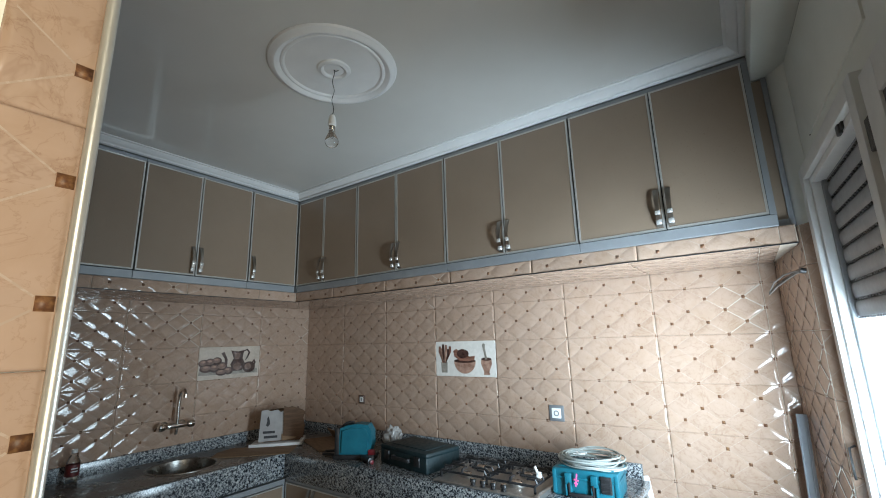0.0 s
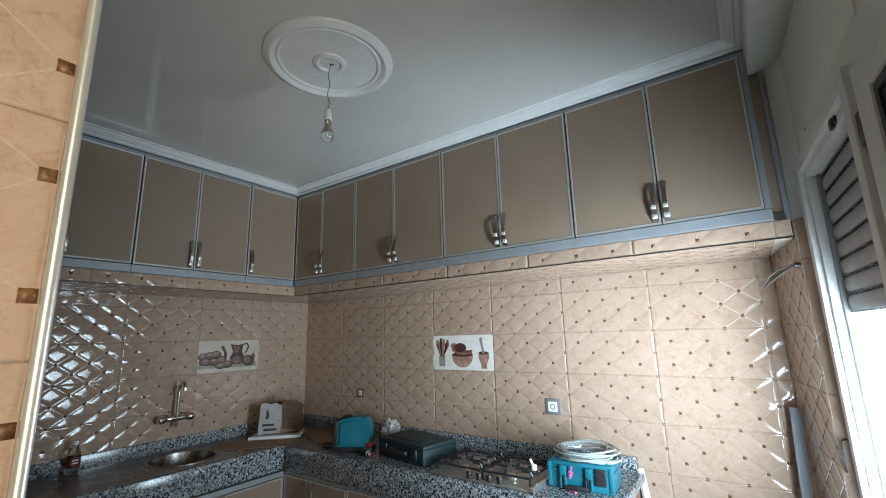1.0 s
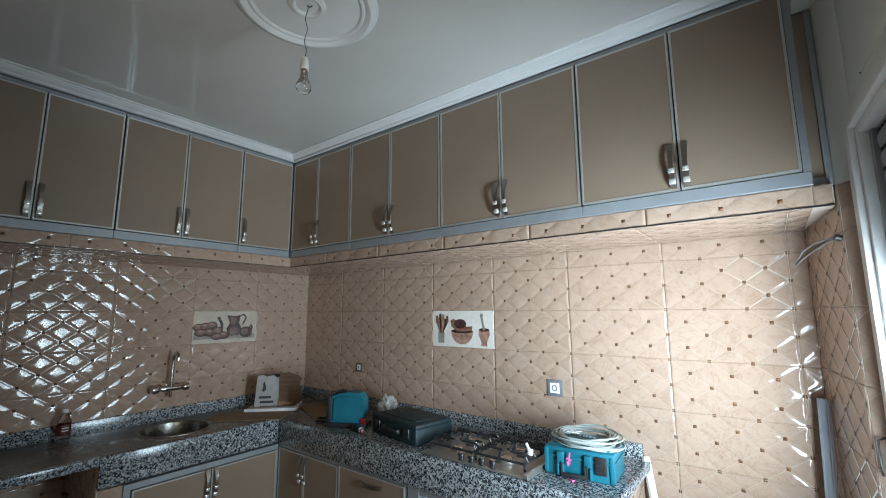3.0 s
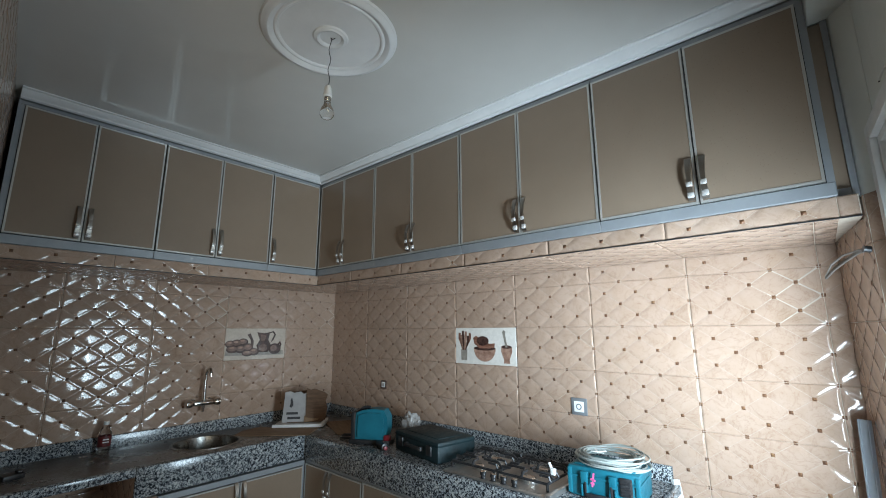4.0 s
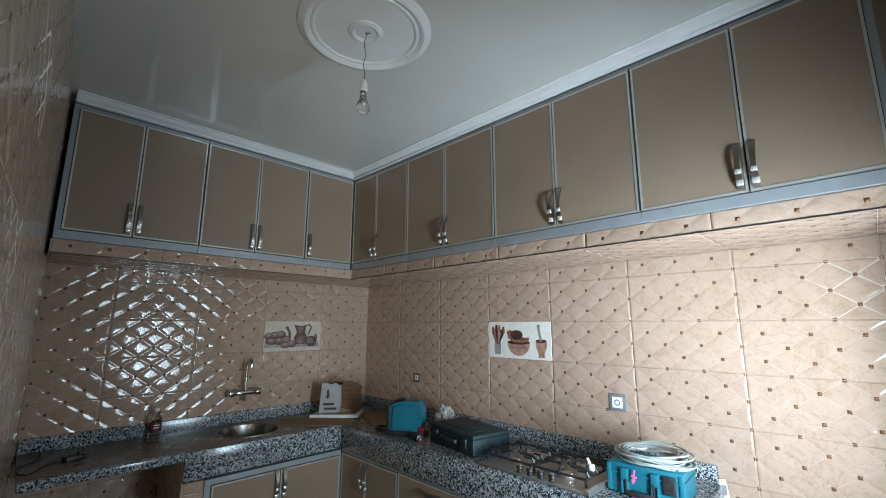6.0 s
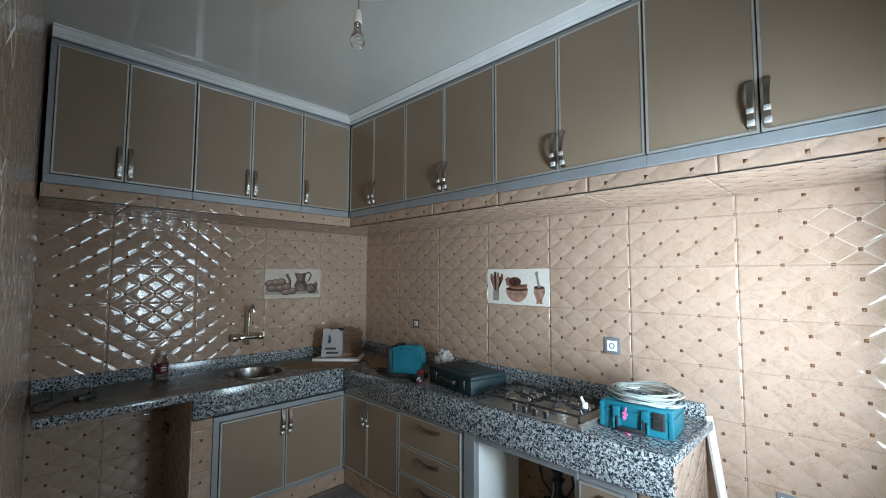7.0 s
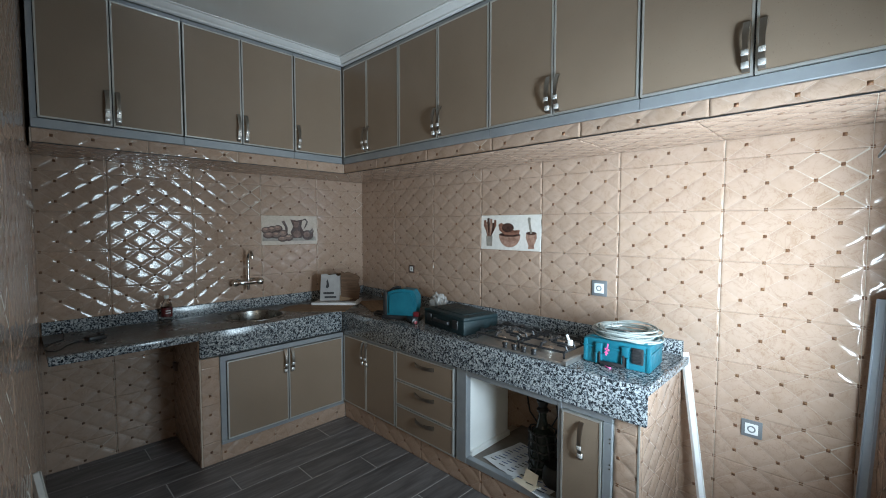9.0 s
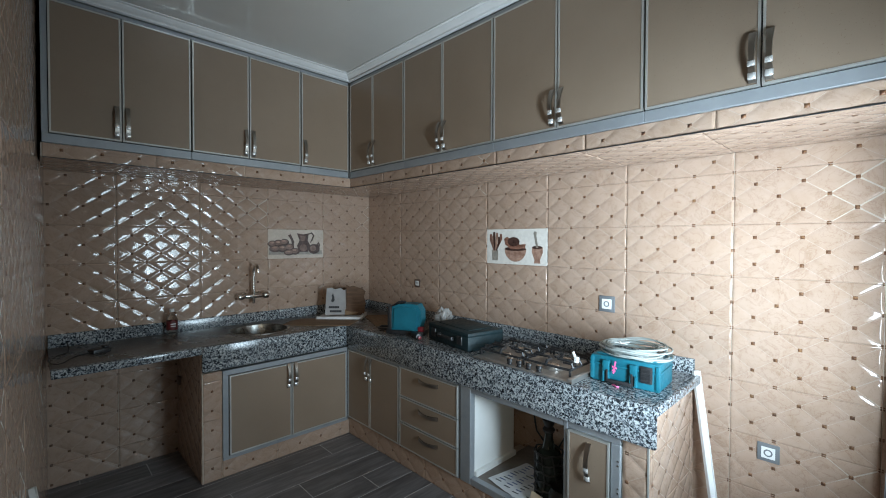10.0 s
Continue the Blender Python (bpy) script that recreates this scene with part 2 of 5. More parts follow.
def granite():
    m = material("speckled_granite", rough=0.12)
    t, b = nodes(m)
    co = t.nodes.new("ShaderNodeTexCoord")
    warp = add(t, "ShaderNodeTexNoise", Scale=38.0, Detail=3.0)
    t.links.new(co.outputs["Object"], warp.inputs["Vector"])
    mixv = t.nodes.new("ShaderNodeMix")
    mixv.data_type = "VECTOR"
    mixv.inputs["Factor"].default_value = 0.022
    t.links.new(co.outputs["Object"], mixv.inputs["A"])
    t.links.new(warp.outputs["Color"], mixv.inputs["B"])
    n1 = add(t, "ShaderNodeTexNoise", Scale=98.0, Detail=2.5, Roughness=0.5, Distortion=0.9)
    t.links.new(mixv.outputs["Result"], n1.inputs["Vector"])
    r1 = ramp(t, n1.outputs["Fac"], [(0.40, (0.015, 0.017, 0.021)), (0.45, (0.055, 0.063, 0.075)), (0.50, (0.16, 0.18, 0.20)), (0.55, (0.34, 0.36, 0.37)), (0.68, (0.50, 0.51, 0.50))])
    n2 = add(t, "ShaderNodeTexNoise", Scale=6.0, Detail=3.0)
    t.links.new(co.outputs["Object"], n2.inputs["Vector"])
    r2 = ramp(t, n2.outputs["Fac"], [(0.3, (0.78, 0.80, 0.82)), (0.7, (1, 1, 1))])
    mul = t.nodes.new("ShaderNodeMix")
    mul.data_type, mul.blend_type = "RGBA", "MULTIPLY"
    mul.inputs["Factor"].default_value = 1.0
    t.links.new(r1.outputs[0], mul.inputs["A"])
    t.links.new(r2.outputs[0], mul.inputs["B"])
    # brown building dust lying on the level top round the sink and in the corner
    xyz = t.nodes.new("ShaderNodeSeparateXYZ")
    t.links.new(co.outputs["Object"], xyz.inputs[0])
    lev = add(t, "ShaderNodeMapRange", From_Min=0.8790, From_Max=0.8796)
    t.links.new(xyz.outputs["Z"], lev.inputs[0])
    top = add(t, "ShaderNodeMapRange", From_Min=0.8806, From_Max=0.8814, To_Min=1.0, To_Max=0.0)
    t.links.new(xyz.outputs["Z"], top.inputs[0])
    side = add(t, "ShaderNodeMapRange", From_Min=0.7, From_Max=2.3, To_Min=1.0, To_Max=0.0)
    t.links.new(xyz.outputs["X"], side.inputs[0])
    n3 = add(t, "ShaderNodeTexNoise", Scale=5.0, Detail=6.0, Roughness=0.65)
    t.links.new(co.outputs["Object"], n3.inputs["Vector"])
    amount = add(t, "ShaderNodeMapRange", From_Min=0.3, From_Max=0.62, To_Min=0.35, To_Max=0.92)
    t.links.new(n3.outputs["Fac"], amount.inputs[0])
    last = lev.outputs[0]
    for other in (top, side, amount):
        mm = t.nodes.new("ShaderNodeMath")
        mm.operation = "MULTIPLY"
        t.links.new(last, mm.inputs[0])
        t.links.new(other.outputs[0], mm.inputs[1])
        last = mm.outputs[0]
    dust = t.nodes.new("ShaderNodeMix")
    dust.data_type = "RGBA"
    dust.inputs["B"].default_value = (0.088, 0.064, 0.045, 1)
    t.links.new(last, dust.inputs["Factor"])
    t.links.new(mul.outputs["Result"], dust.inputs["A"])
    t.links.new(dust.outputs["Result"], b.inputs["Base Color"])
    rg = add(t, "ShaderNodeMapRange", To_Min=0.17, To_Max=0.34)
    t.links.new(last, rg.inputs[0])
    t.links.new(rg.outputs[0], b.inputs["Roughness"])
    return m


GRANITE = granite()


def plank_material():
    m = material("grey_wood_tile", rough=0.4)
    t, b = nodes(m)
    mottle(m, [(0.2, (0.065, 0.058, 0.058)), (0.45, (0.12, 0.11, 0.11)), (0.6, (0.17, 0.157, 0.157)), (0.85, (0.26, 0.245, 0.245))], 5.0, 8.0, rough=(0.3, 0.5), bump=0.35, bump_scale=14,
           stretch=(6, 0.8, 1), spread=0.16, distortion=0.4)
    return m


PLANK = plank_material()


# ---------- mesh helpers ----------
def bx(x0, x1, y0, y1, z0, z1, bev=0.0, seg=2):
    bm = bmesh.new()
    bmesh.ops.create_cube(bm, size=1.0, matrix=Matrix.LocRotScale(((x0 + x1) / 2, (y0 + y1) / 2, (z0 + z1) / 2), None, (abs(x1 - x0), abs(y1 - y0), abs(z1 - z0))))
    if bev:
        bmesh.ops.bevel(bm, geom=bm.edges[:], offset=bev, segments=seg, affect="EDGES", profile=0.5)
    return bm


def cyl(r0, r1, z0, z1, n=24, at=(0, 0), bev=0.0):
    bm = bmesh.new()
    bmesh.ops.create_cone(bm, cap_ends=True, segments=n, radius1=r0, radius2=r1, depth=z1 - z0, matrix=Matrix.Translation((at[0], at[1], (z0 + z1) / 2)))
    if bev:
        bmesh.ops.bevel(bm, geom=[e for e in bm.edges if len(e.link_faces) == 2 and e.calc_face_angle() > 1], offset=bev, segments=2, affect="EDGES")
    return bm


def lathe(profile, n=32):
    """A turned shape round z from (radius, height) pairs."""
    bm = bmesh.new()
    rings = []
    for r, z in profile:
        rings.append([bm.verts.new((r * math.cos(2 * math.pi * k / n), r * math.sin(2 * math.pi * k / n), z)) for k in range(n)] if r > 1e-5 else [bm.verts.new((0, 0, z))])
    for a, b in zip(rings, rings[1:]):
        for k in range(n):
            q = [a[k % len(a)], a[(k + 1) % len(a)], b[(k + 1) % len(b)], b[k % len(b)]]
            f = []
            for v in q:
                if v not in f:
                    f.append(v)
            if len(f) > 2:
                bm.faces.new(f)
    bmesh.ops.recalc_face_normals(bm, faces=bm.faces[:])
    return bm


def tube(points, r, n=8, closed=False):
    """A round rod along a line of points."""
    bm = bmesh.new()
    pts = [Vector(p) for p in points]
    rings = []
    up = Vector((0.13, 0.21, 0.97)).normalized()
    for i, p in enumerate(pts):
        a = pts[i - 1] if (i or closed) else p
        c = pts[(i + 1) % len(pts)] if (i < len(pts) - 1 or closed) else p
        d = (c - a).normalized()
        s = d.cross(up)
        if s.length < 0.05:
            s = d.cross(Vector((1, 0, 0)))
        s.normalize()
        w = s.cross(d)
        rings.append([bm.verts.new(p + r * (math.cos(2 * math.pi * k / n) * s + math.sin(2 * math.pi * k / n) * w)) for k in range(n)])
    pairs = list(zip(rings, rings[1:])) + ([(rings[-1], rings[0])] if closed else [])
    for a, b in pairs:
        for k in range(n):
            bm.faces.new((a[k], a[(k + 1) % n], b[(k + 1) % n], b[k]))
    if not closed:
        bm.faces.new(rings[0][::-1])
        bm.faces.new(rings[-1])
    bmesh.ops.recalc_face_normals(bm, faces=bm.faces[:])
    return bm


def slab(outline, z0, z1):
    """A flat piece with the given outline in x and y."""
    bm = bmesh.new()
    lo = [bm.verts.new((x, y, z0)) for x, y in outline]
    hi = [bm.verts.new((x, y, z1)) for x, y in outline]
    bm.faces.new(lo[::-1])
    bm.faces.new(hi)
    for k in range(len(lo)):
        bm.faces.new((lo[k], lo[(k + 1) % len(lo)], hi[(k + 1) % len(lo)], hi[k]))
    bmesh.ops.recalc_face_normals(bm, faces=bm.faces[:])
    return bm


def moved(bm, m):
    bmesh.ops.transform(bm, matrix=m, verts=bm.verts[:])
    return bm


def joined(*bms):
    out = bmesh.new()
    for b in bms:
        me = bpy.data.meshes.new("tmp")
        b.to_mesh(me)
        b.free()
        out.from_mesh(me)
        bpy.data.meshes.remove(me)
    return out


def mesh_from(name, bm, mats, smooth=0.6):
    me = bpy.data.meshes.new(name)
    for e in bm.edges:
        e.smooth = not (len(e.link_faces) == 2 and e.calc_face_angle() > smooth)
    for f in bm.faces:
        f.smooth = True
    bm.to_mesh(me)
    bm.free()
    for m in (mats if isinstance(mats, (list, tuple)) else [mats]):
        me.materials.append(m)
    return me


def part(name, bm, mat, parent=None, label="", m=None):
    ob = new(name, bm if isinstance(bm, bpy.types.Mesh) else mesh_from(name, bm, mat))
    if parent:
        ob.parent = parent
    if m is not None:
        ob.matrix_basis = m
    return tagged(ob, label)


def thing(name, m, label, category, group="", kind=""):
    ob = new(name)
    ob.empty_display_size = 0.05
    ob.matrix_basis = m
    return tagged(ob, label, category, group, kind)


def structure(name, bm, mat, label, category, m=None):
    ob = part(name, bm, mat, None, "", m)
    return tagged(ob, label, category, "", "structure")


# ---------- structure ----------
CEIL_Z = 2.872
BEAM_X = 3.668
UA, UB = 0.55, -0.56          # faces of the wall cabinets
wall_sink = structure("wall_west", bx(-0.15, -0.0003, -2.75, 0.15, 0, 3.0), GROUT, "tiled wall behind the sink counter", "wall")
wall_hob = structure("wall_north", bx(-0.001, 3.95, 0.0003, 0.15, 0, 3.0), GROUT, "tiled wall behind the gas hob counter", "wall")
w = WIN
# the opening from 2.78 to 3.38 is unseen, added for the hall lamp
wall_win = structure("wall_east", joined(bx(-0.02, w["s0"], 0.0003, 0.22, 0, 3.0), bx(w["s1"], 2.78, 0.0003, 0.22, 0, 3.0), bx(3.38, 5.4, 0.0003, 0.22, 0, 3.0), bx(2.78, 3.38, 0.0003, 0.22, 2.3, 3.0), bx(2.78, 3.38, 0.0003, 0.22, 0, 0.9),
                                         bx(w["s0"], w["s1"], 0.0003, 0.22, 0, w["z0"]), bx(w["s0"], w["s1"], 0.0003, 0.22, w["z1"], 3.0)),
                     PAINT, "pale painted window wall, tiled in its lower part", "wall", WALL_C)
wall_door = structure("wall_south", bx(0.0012, 2.95, 0.0003, 0.20, 0, 3.0), PAINT, "wall beside the doorway, tiled below and painted above", "wall", WALL_D)
lintel = structure("lintel", bx(2.96, 3.86, -2.765, -2.565, 2.35, 3.0), PAINT, "painted lintel over the doorway", "lintel")
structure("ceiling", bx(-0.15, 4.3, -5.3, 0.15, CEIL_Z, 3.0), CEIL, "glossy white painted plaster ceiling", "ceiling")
bm = bmesh.new()
foot = [(3.66, 0.0003), (3.727, -0.54), (3.778, -0.605), (3.86, -0.605), (3.86, 0.0003)]
rows_z = [[bm.verts.new((x, y, z)) for x, y in foot] for z in (0.0, CEIL_Z - 0.001)]
for k in range(5):
    bm.faces.new((rows_z[0][k], rows_z[1][k], rows_z[1][(k + 1) % 5], rows_z[0][(k + 1) % 5]))
bm.faces.new(rows_z[0]), bm.faces.new(rows_z[1])
bmesh.ops.recalc_face_normals(bm, faces=bm.faces[:])
pier = structure("wall_pier", bm, PAINT, "painted pier between the corner and the window, tiled below", "wall")
structure("beam", bx(BEAM_X, 3.9, -2.56, -0.52, 2.722, CEIL_Z - 0.002, 0.006), PAINT, "white painted ceiling beam along the window wall", "beam")
# unseen hall walls, coloured dark so less light bounces into the kitchen
HALLDARK = mottle(material("hall_bounce_cut"), [(0.3, (0.26, 0.24, 0.21)), (0.7, (0.33, 0.31, 0.27))], 2.5, 5.0, rough=(0.5, 0.7), bump=0.12, bump_scale=12)
structure("wall_hall_south", bx(1.6, 4.5, -5.3, -5.15, 0, 3.0), HALLDARK, "plain unseen hall wall, darkened to cut bounced light", "wall")
structure("wall_hall_west", bx(1.45, 1.6, -5.3, -2.70, 0, 3.0), HALLDARK, "plain unseen hall wall, darkened to cut bounced light", "wall")
floor = structure("floor", bx(-0.15, 4.5, -5.3, 0.15, -0.12, -0.0015), FGROUT, "dark grey wood-look tiled floor", "floor")


# ---------- tiles ----------
TH, DEPTH, JOINT = 0.25, 0.0038, 0.0022
tile_cache = {}


def tile_mesh(W, ua, ub, va, vb):
    """A glazed tile with cushion diamonds and a small brown square at each crossing, cut to a window of the full tile."""
    key = tuple(round(v, 4) for v in (W, ua, ub, va, vb))
    if key in tile_cache:
        return tile_cache[key]
    n, px, py = 6, W / 6, TH / 4
    e = 0.0035
    xs = [ua, ua + e] + [k * px / n for k in range(0, 6 * n + 1) if ua + e + 0.001 < k * px / n < ub - e - 0.001] + [ub - e, ub]
    ys = [va, va + e] + [k * py / n for k in range(0, 4 * n + 1) if va + e + 0.001 < k * py / n < vb - e - 0.001] + [vb - e, vb]

    def height(x, y):
        a, b = x / px + y / py, x / px - y / py
        u, v = 2 * ((a / 2) % 1) - 1, 2 * ((b / 2) % 1) - 1
        rim = min(1.0, 0.15 + min(x - ua, ub - x) / e) * min(1.0, 0.6 + min(y - va, vb - y) / e)
        m = (abs(u) ** 10 + abs(v) ** 10) ** 0.1
        return DEPTH * max(0.0, 1 - m ** 4) * rim

    inset = lambda x, lo, hi, gap: min(max(x, lo + gap / 2), hi - gap / 2)
    bm = bmesh.new()
    grid = [[bm.verts.new((inset(x, ua, ub, JOINT) - ua, inset(y, va, vb, JOINT * 0.4) - va, height(x, y))) for x in xs] for y in ys]
    for j in range(len(ys) - 1):
        for i in range(len(xs) - 1):
            q = (grid[j][i], grid[j][i + 1], grid[j + 1][i + 1], grid[j + 1][i])
            cx, cy = (xs[i] + xs[i + 1]) / 2, (ys[j] + ys[j + 1]) / 2
            rising = (math.floor(cx / px) + math.floor(cy / py)) % 2 == 0
            if rising:
                bm.faces.new((q[0], q[1], q[2])), bm.faces.new((q[0], q[2], q[3]))
            else:
                bm.faces.new((q[0], q[1], q[3])), bm.faces.new((q[1], q[2], q[3]))
    edge = grid[0] + [row[-1] for row in grid[1:]] + grid[-1][-2::-1] + [row[0] for row in grid[-2:0:-1]]
    low = [bm.verts.new((v.co.x, v.co.y, -0.008)) for v in edge]
    for k in range(len(edge)):
        bm.faces.new((low[k], low[(k + 1) % len(edge)], edge[(k + 1) % len(edge)], edge[k]))
    s = 0.0075
    for i in range(7):
        for j in range(5):
            if (i + j) % 2:
                continue
            x0, x1 = max(i * px - s, ua + JOINT / 2), min(i * px + s, ub - JOINT / 2)
            y0, y1 = max(j * py - s, va + JOINT / 2), min(j * py + s, vb - JOINT / 2)
            if x1 - x0 < 0.002 or y1 - y0 < 0.002:
                continue
            c = [bm.verts.new((x - ua, y - va, z)) for z in (0.0, 0.0011) for x, y in ((x0, y0), (x1, y0), (x1, y1), (x0, y1))]
            for f in ((4, 5, 6, 7), (0, 1, 5, 4), (1, 2, 6, 5), (2, 3, 7, 6), (3, 0, 4, 7)):
                bm.faces.new([c[k] for k in f]).material_index = 1
    hw = 0.0011
    for i in range(-1, 7):
        for j in range(-1, 5):
            for sg in (1, -1):
                if (i + j) % 2 == 0:
                    p, q = Vector((i * px, j * py, 0)), Vector(((i + 1) * px, (j + sg) * py, 0))
                    d = q - p
                    ts = [0.10, 0.90]
                    for lo, hi, a0, dd in ((ua + e, ub - e, p.x, d.x), (va + e, vb - e, p.y, d.y)):
                        t0, t1 = sorted(((lo - a0) / dd, (hi - a0) / dd))
                        ts = [max(ts[0], t0), min(ts[1], t1)]
                    if ts[1] - ts[0] < 0.06:
                        continue
                    n2 = Vector((-d.y, d.x, 0)).normalized() * hw
                    ends = [p + d * t for t in ts]
                    vs = [bm.verts.new((v.x - ua, v.y - va, 0.00042)) for v in (ends[0] - n2, ends[1] - n2, ends[1] + n2, ends[0] + n2)]
                    bm.faces.new(vs).material_index = 2
    me = mesh_from("tile", bm, [TILE, DOT, LINE], 0.5)
    tile_cache[key] = me
    return me


def flat_tile(wd, ht, mat):
    return mesh_from("tile", bx(JOINT / 2, wd - JOINT / 2, JOINT / 2, ht - JOINT / 2, -0.008, 0.0015, 0.001, 1), mat)


def lay(parent, m, u0, u1, v0, v1, W, uo, vo, skip=()):
    """Tiles over u0..u1, v0..v1 of the plane m (x right, y up, z out); joints at uo + k W and vo + k TH."""
    made = []
    k0, k1 = math.floor((u0 - uo) / W + 1e-6), math.ceil((u1 - uo) / W - 1e-6)
    j0, j1 = math.floor((v0 - vo) / TH + 1e-6), math.ceil((v1 - vo) / TH - 1e-6)
    for j in range(j0, j1):
        for k in range(k0, k1):
            a, b = max(u0, uo + k * W), min(u1, uo + (k + 1) * W)
            c, d = max(v0, vo + j * TH), min(v1, vo + (j + 1) * TH)
            if b - a < 0.012 or d - c < 0.012 or (k, j) in skip:
                continue
            me = tile_mesh(W, a - uo - k * W, b - uo - k * W, c - vo - j * TH, d - vo - j * TH)
            ob = new("tile", me)
            ob.parent = parent
            ob.matrix_basis = m @ Matrix.Translation((a, c, 0)) @ pose(0, 0, 0, random.uniform(-0.12, 0.12), random.uniform(-0.12, 0.12), 0)
            made.append(ob)
    return made


def plane(origin, right, up):
    r, u = Vector(right).normalized(), Vector(up).normalized()
    n = r.cross(u)
    m = Matrix((r, u, n)).transposed().to_4x4()
    m.translation = origin
    return m


ROW0 = 1.645 - 7 * TH          # height of a joint near the floor
ROWN = 1.639 - 7 * TH          # the same on the hob wall
WB, WA = 0.514, 0.506
NORTH = plane((0, 0, 0), (1, 0, 0), (0, 0, 1))
WEST = plane((0, 0, 0), (0, 1, 0), (0, 0, 1))
# local planes of the skewed walls: right as one faces them
EAST = Matrix(((1, 0, 0, 0), (0, 0, -1, 0), (0, 1, 0, 0), (0, 0, 0, 1)))


# ---------- ceiling mouldings, rose, bulb ----------
def cornice_run(name, length, m):
    """Stepped plaster moulding: x along, y out from the cabinets, z down from the ceiling."""
    prof = [(0, 0), (0.074, 0), (0.074, -0.006), (0.068, -0.009), (0.060, -0.009), (0.055, -0.018), (0.042, -0.026), (0.034, -0.034), (0.027, -0.036), (0.024, -0.042), (0.012, -0.043), (0.010, -0.0445), (0, -0.0445)]
    bm = bmesh.new()
    ends = []
    for side in (0, 1):
        ring = []
        for y, z in prof:
            x = (y * m[1] if side == 0 else length - y * m[2])
            ring.append(bm.verts.new((x, -y, z)))
        ends.append(ring)
    for k in range(len(prof)):
        bm.faces.new((ends[0][k], ends[1][k], ends[1][(k + 1) % len(prof)], ends[0][(k + 1) % len(prof)]))
    bm.faces.new(ends[0]), bm.faces.new(ends[1][::-1])
    bmesh.ops.recalc_face_normals(bm, faces=bm.faces[:])
    ob = part(name, mesh_from(name, bm, MOULD, 0.9), MOULD, None, "", m[0])
    return tagged(ob, "white stepped plaster cornice moulding under the ceiling", "cornice", "", "structure")


cornice_run("trim_west", 1.818, (pose(UA + 0.012, -2.39, CEIL_Z, 0, 0, 90), 0, 1))
cornice_run("trim_north", BEAM_X - UA - 0.012, (pose(UA + 0.012, UB - 0.012, CEIL_Z, 0, 0, 0), 1, 1))
cornice_run("trim_east", 2.0, (pose(BEAM_X, UB - 0.012, CEIL_Z, 0, 0, -90), 1, 0))

ROSE = (2.133, -1.553)
rose = thing("ceiling_rose", pose(ROSE[0], ROSE[1], CEIL_Z - 0.001) @ Matrix.Diagonal((0.985, 0.985, 1, 1)), "round white plaster ceiling rose with two raised rings", "ceiling rose")
part("outer_ring", moved(lathe([(0.215, 0), (0.215, -0.006), (0.222, -0.012), (0.230, -0.012), (0.236, -0.007), (0.246, -0.016), (0.258, -0.021), (0.270, -0.018), (0.279, -0.009), (0.284, -0.008), (0.290, 0)], 72), pose(0, 0, 0)), MOULD, rose)
part("disc", lathe([(0, -0.004), (0.215, -0.004), (0.216, 0)], 64), MOULD, rose)
part("inner_ring", lathe([(0, -0.006), (0.045, -0.006), (0.050, -0.013), (0.058, -0.016), (0.066, -0.012), (0.072, -0.011), (0.076, -0.004)], 48), MOULD, rose)

bulb = thing("pendant_bulb", pose(ROSE[0], ROSE[1], CEIL_Z - 0.034), "bare clear bulb hanging on a thin twisted wire", "light bulb")
wire = [(0.004 * math.sin(k * 1.1) * (1 if k else 0), 0.003 * math.cos(k * 0.9), 0.028 - k * 0.0152) for k in range(17)]
part("wire", tube(wire, 0.0017, 6), BLACK, bulb, "thin dark twisted wire")
part("hook", tube([(0, 0, 0.026), (0.008, 0.004, 0.018), (0.02, 0.01, 0.020)], 0.002, 6), BLACK, bulb)
part("holder", moved(lathe([(0, 0.03), (0.010, 0.03), (0.014, 0.02), (0.017, 0.0), (0.018, -0.018), (0.014, -0.022), (0, -0.022)], 24), pose(0, 0, -0.232)), WHITEP, bulb, "white plastic bulb holder")
part("cap", moved(lathe([(0, 0), (0.0135, 0), (0.014, -0.01), (0.0125, -0.013), (0.014, -0.017), (0.0125, -0.021), (0.014, -0.026), (0, -0.026)], 24), pose(0, 0, -0.252)), CHROME, bulb, "metal screw cap")
part("glass", moved(lathe([(0.013, 0), (0.016, -0.012), (0.024, -0.028), (0.0295, -0.045), (0.029, -0.058), (0.022, -0.070), (0.011, -0.076), (0, -0.077)], 32), pose(0, 0, -0.278)), BULBGLASS, bulb, "clear glass")
part("filament", tube([(-0.008, 0, -0.278), (-0.009, 0, -0.312), (0, 0.003, -0.317), (0.009, 0, -0.312), (0.008, 0, -0.278)], 0.0007, 5), STEEL, bulb)


# ---------- cabinets ----------
def bow_handle(length):
    """A bowed bar pull: z along its length, y out from the door (negative)."""
    n = 18
    bm = bmesh.new()
    rings = []
    for k in range(n + 1):
        f = k / n
        z = (f - 0.5) * length
        y = -0.003 - 0.026 * math.sin(math.pi * f) ** 0.8
        wd = 0.0085 + 0.003 * abs(2 * f - 1)
        tk = 0.0035
        rings.append([bm.verts.new((sx * wd, y + sy * tk, z)) for sx, sy in ((-1, -1), (1, -1), (1, 1), (-1, 1))])
    for a, b in zip(rings, rings[1:]):
        for k in range(4):
            bm.faces.new((a[k], a[(k + 1) % 4], b[(k + 1) % 4], b[k]))
    bm.faces.new(rings[0]), bm.faces.new(rings[-1][::-1])
    bmesh.ops.recalc_face_normals(bm, faces=bm.faces[:])
    return bm


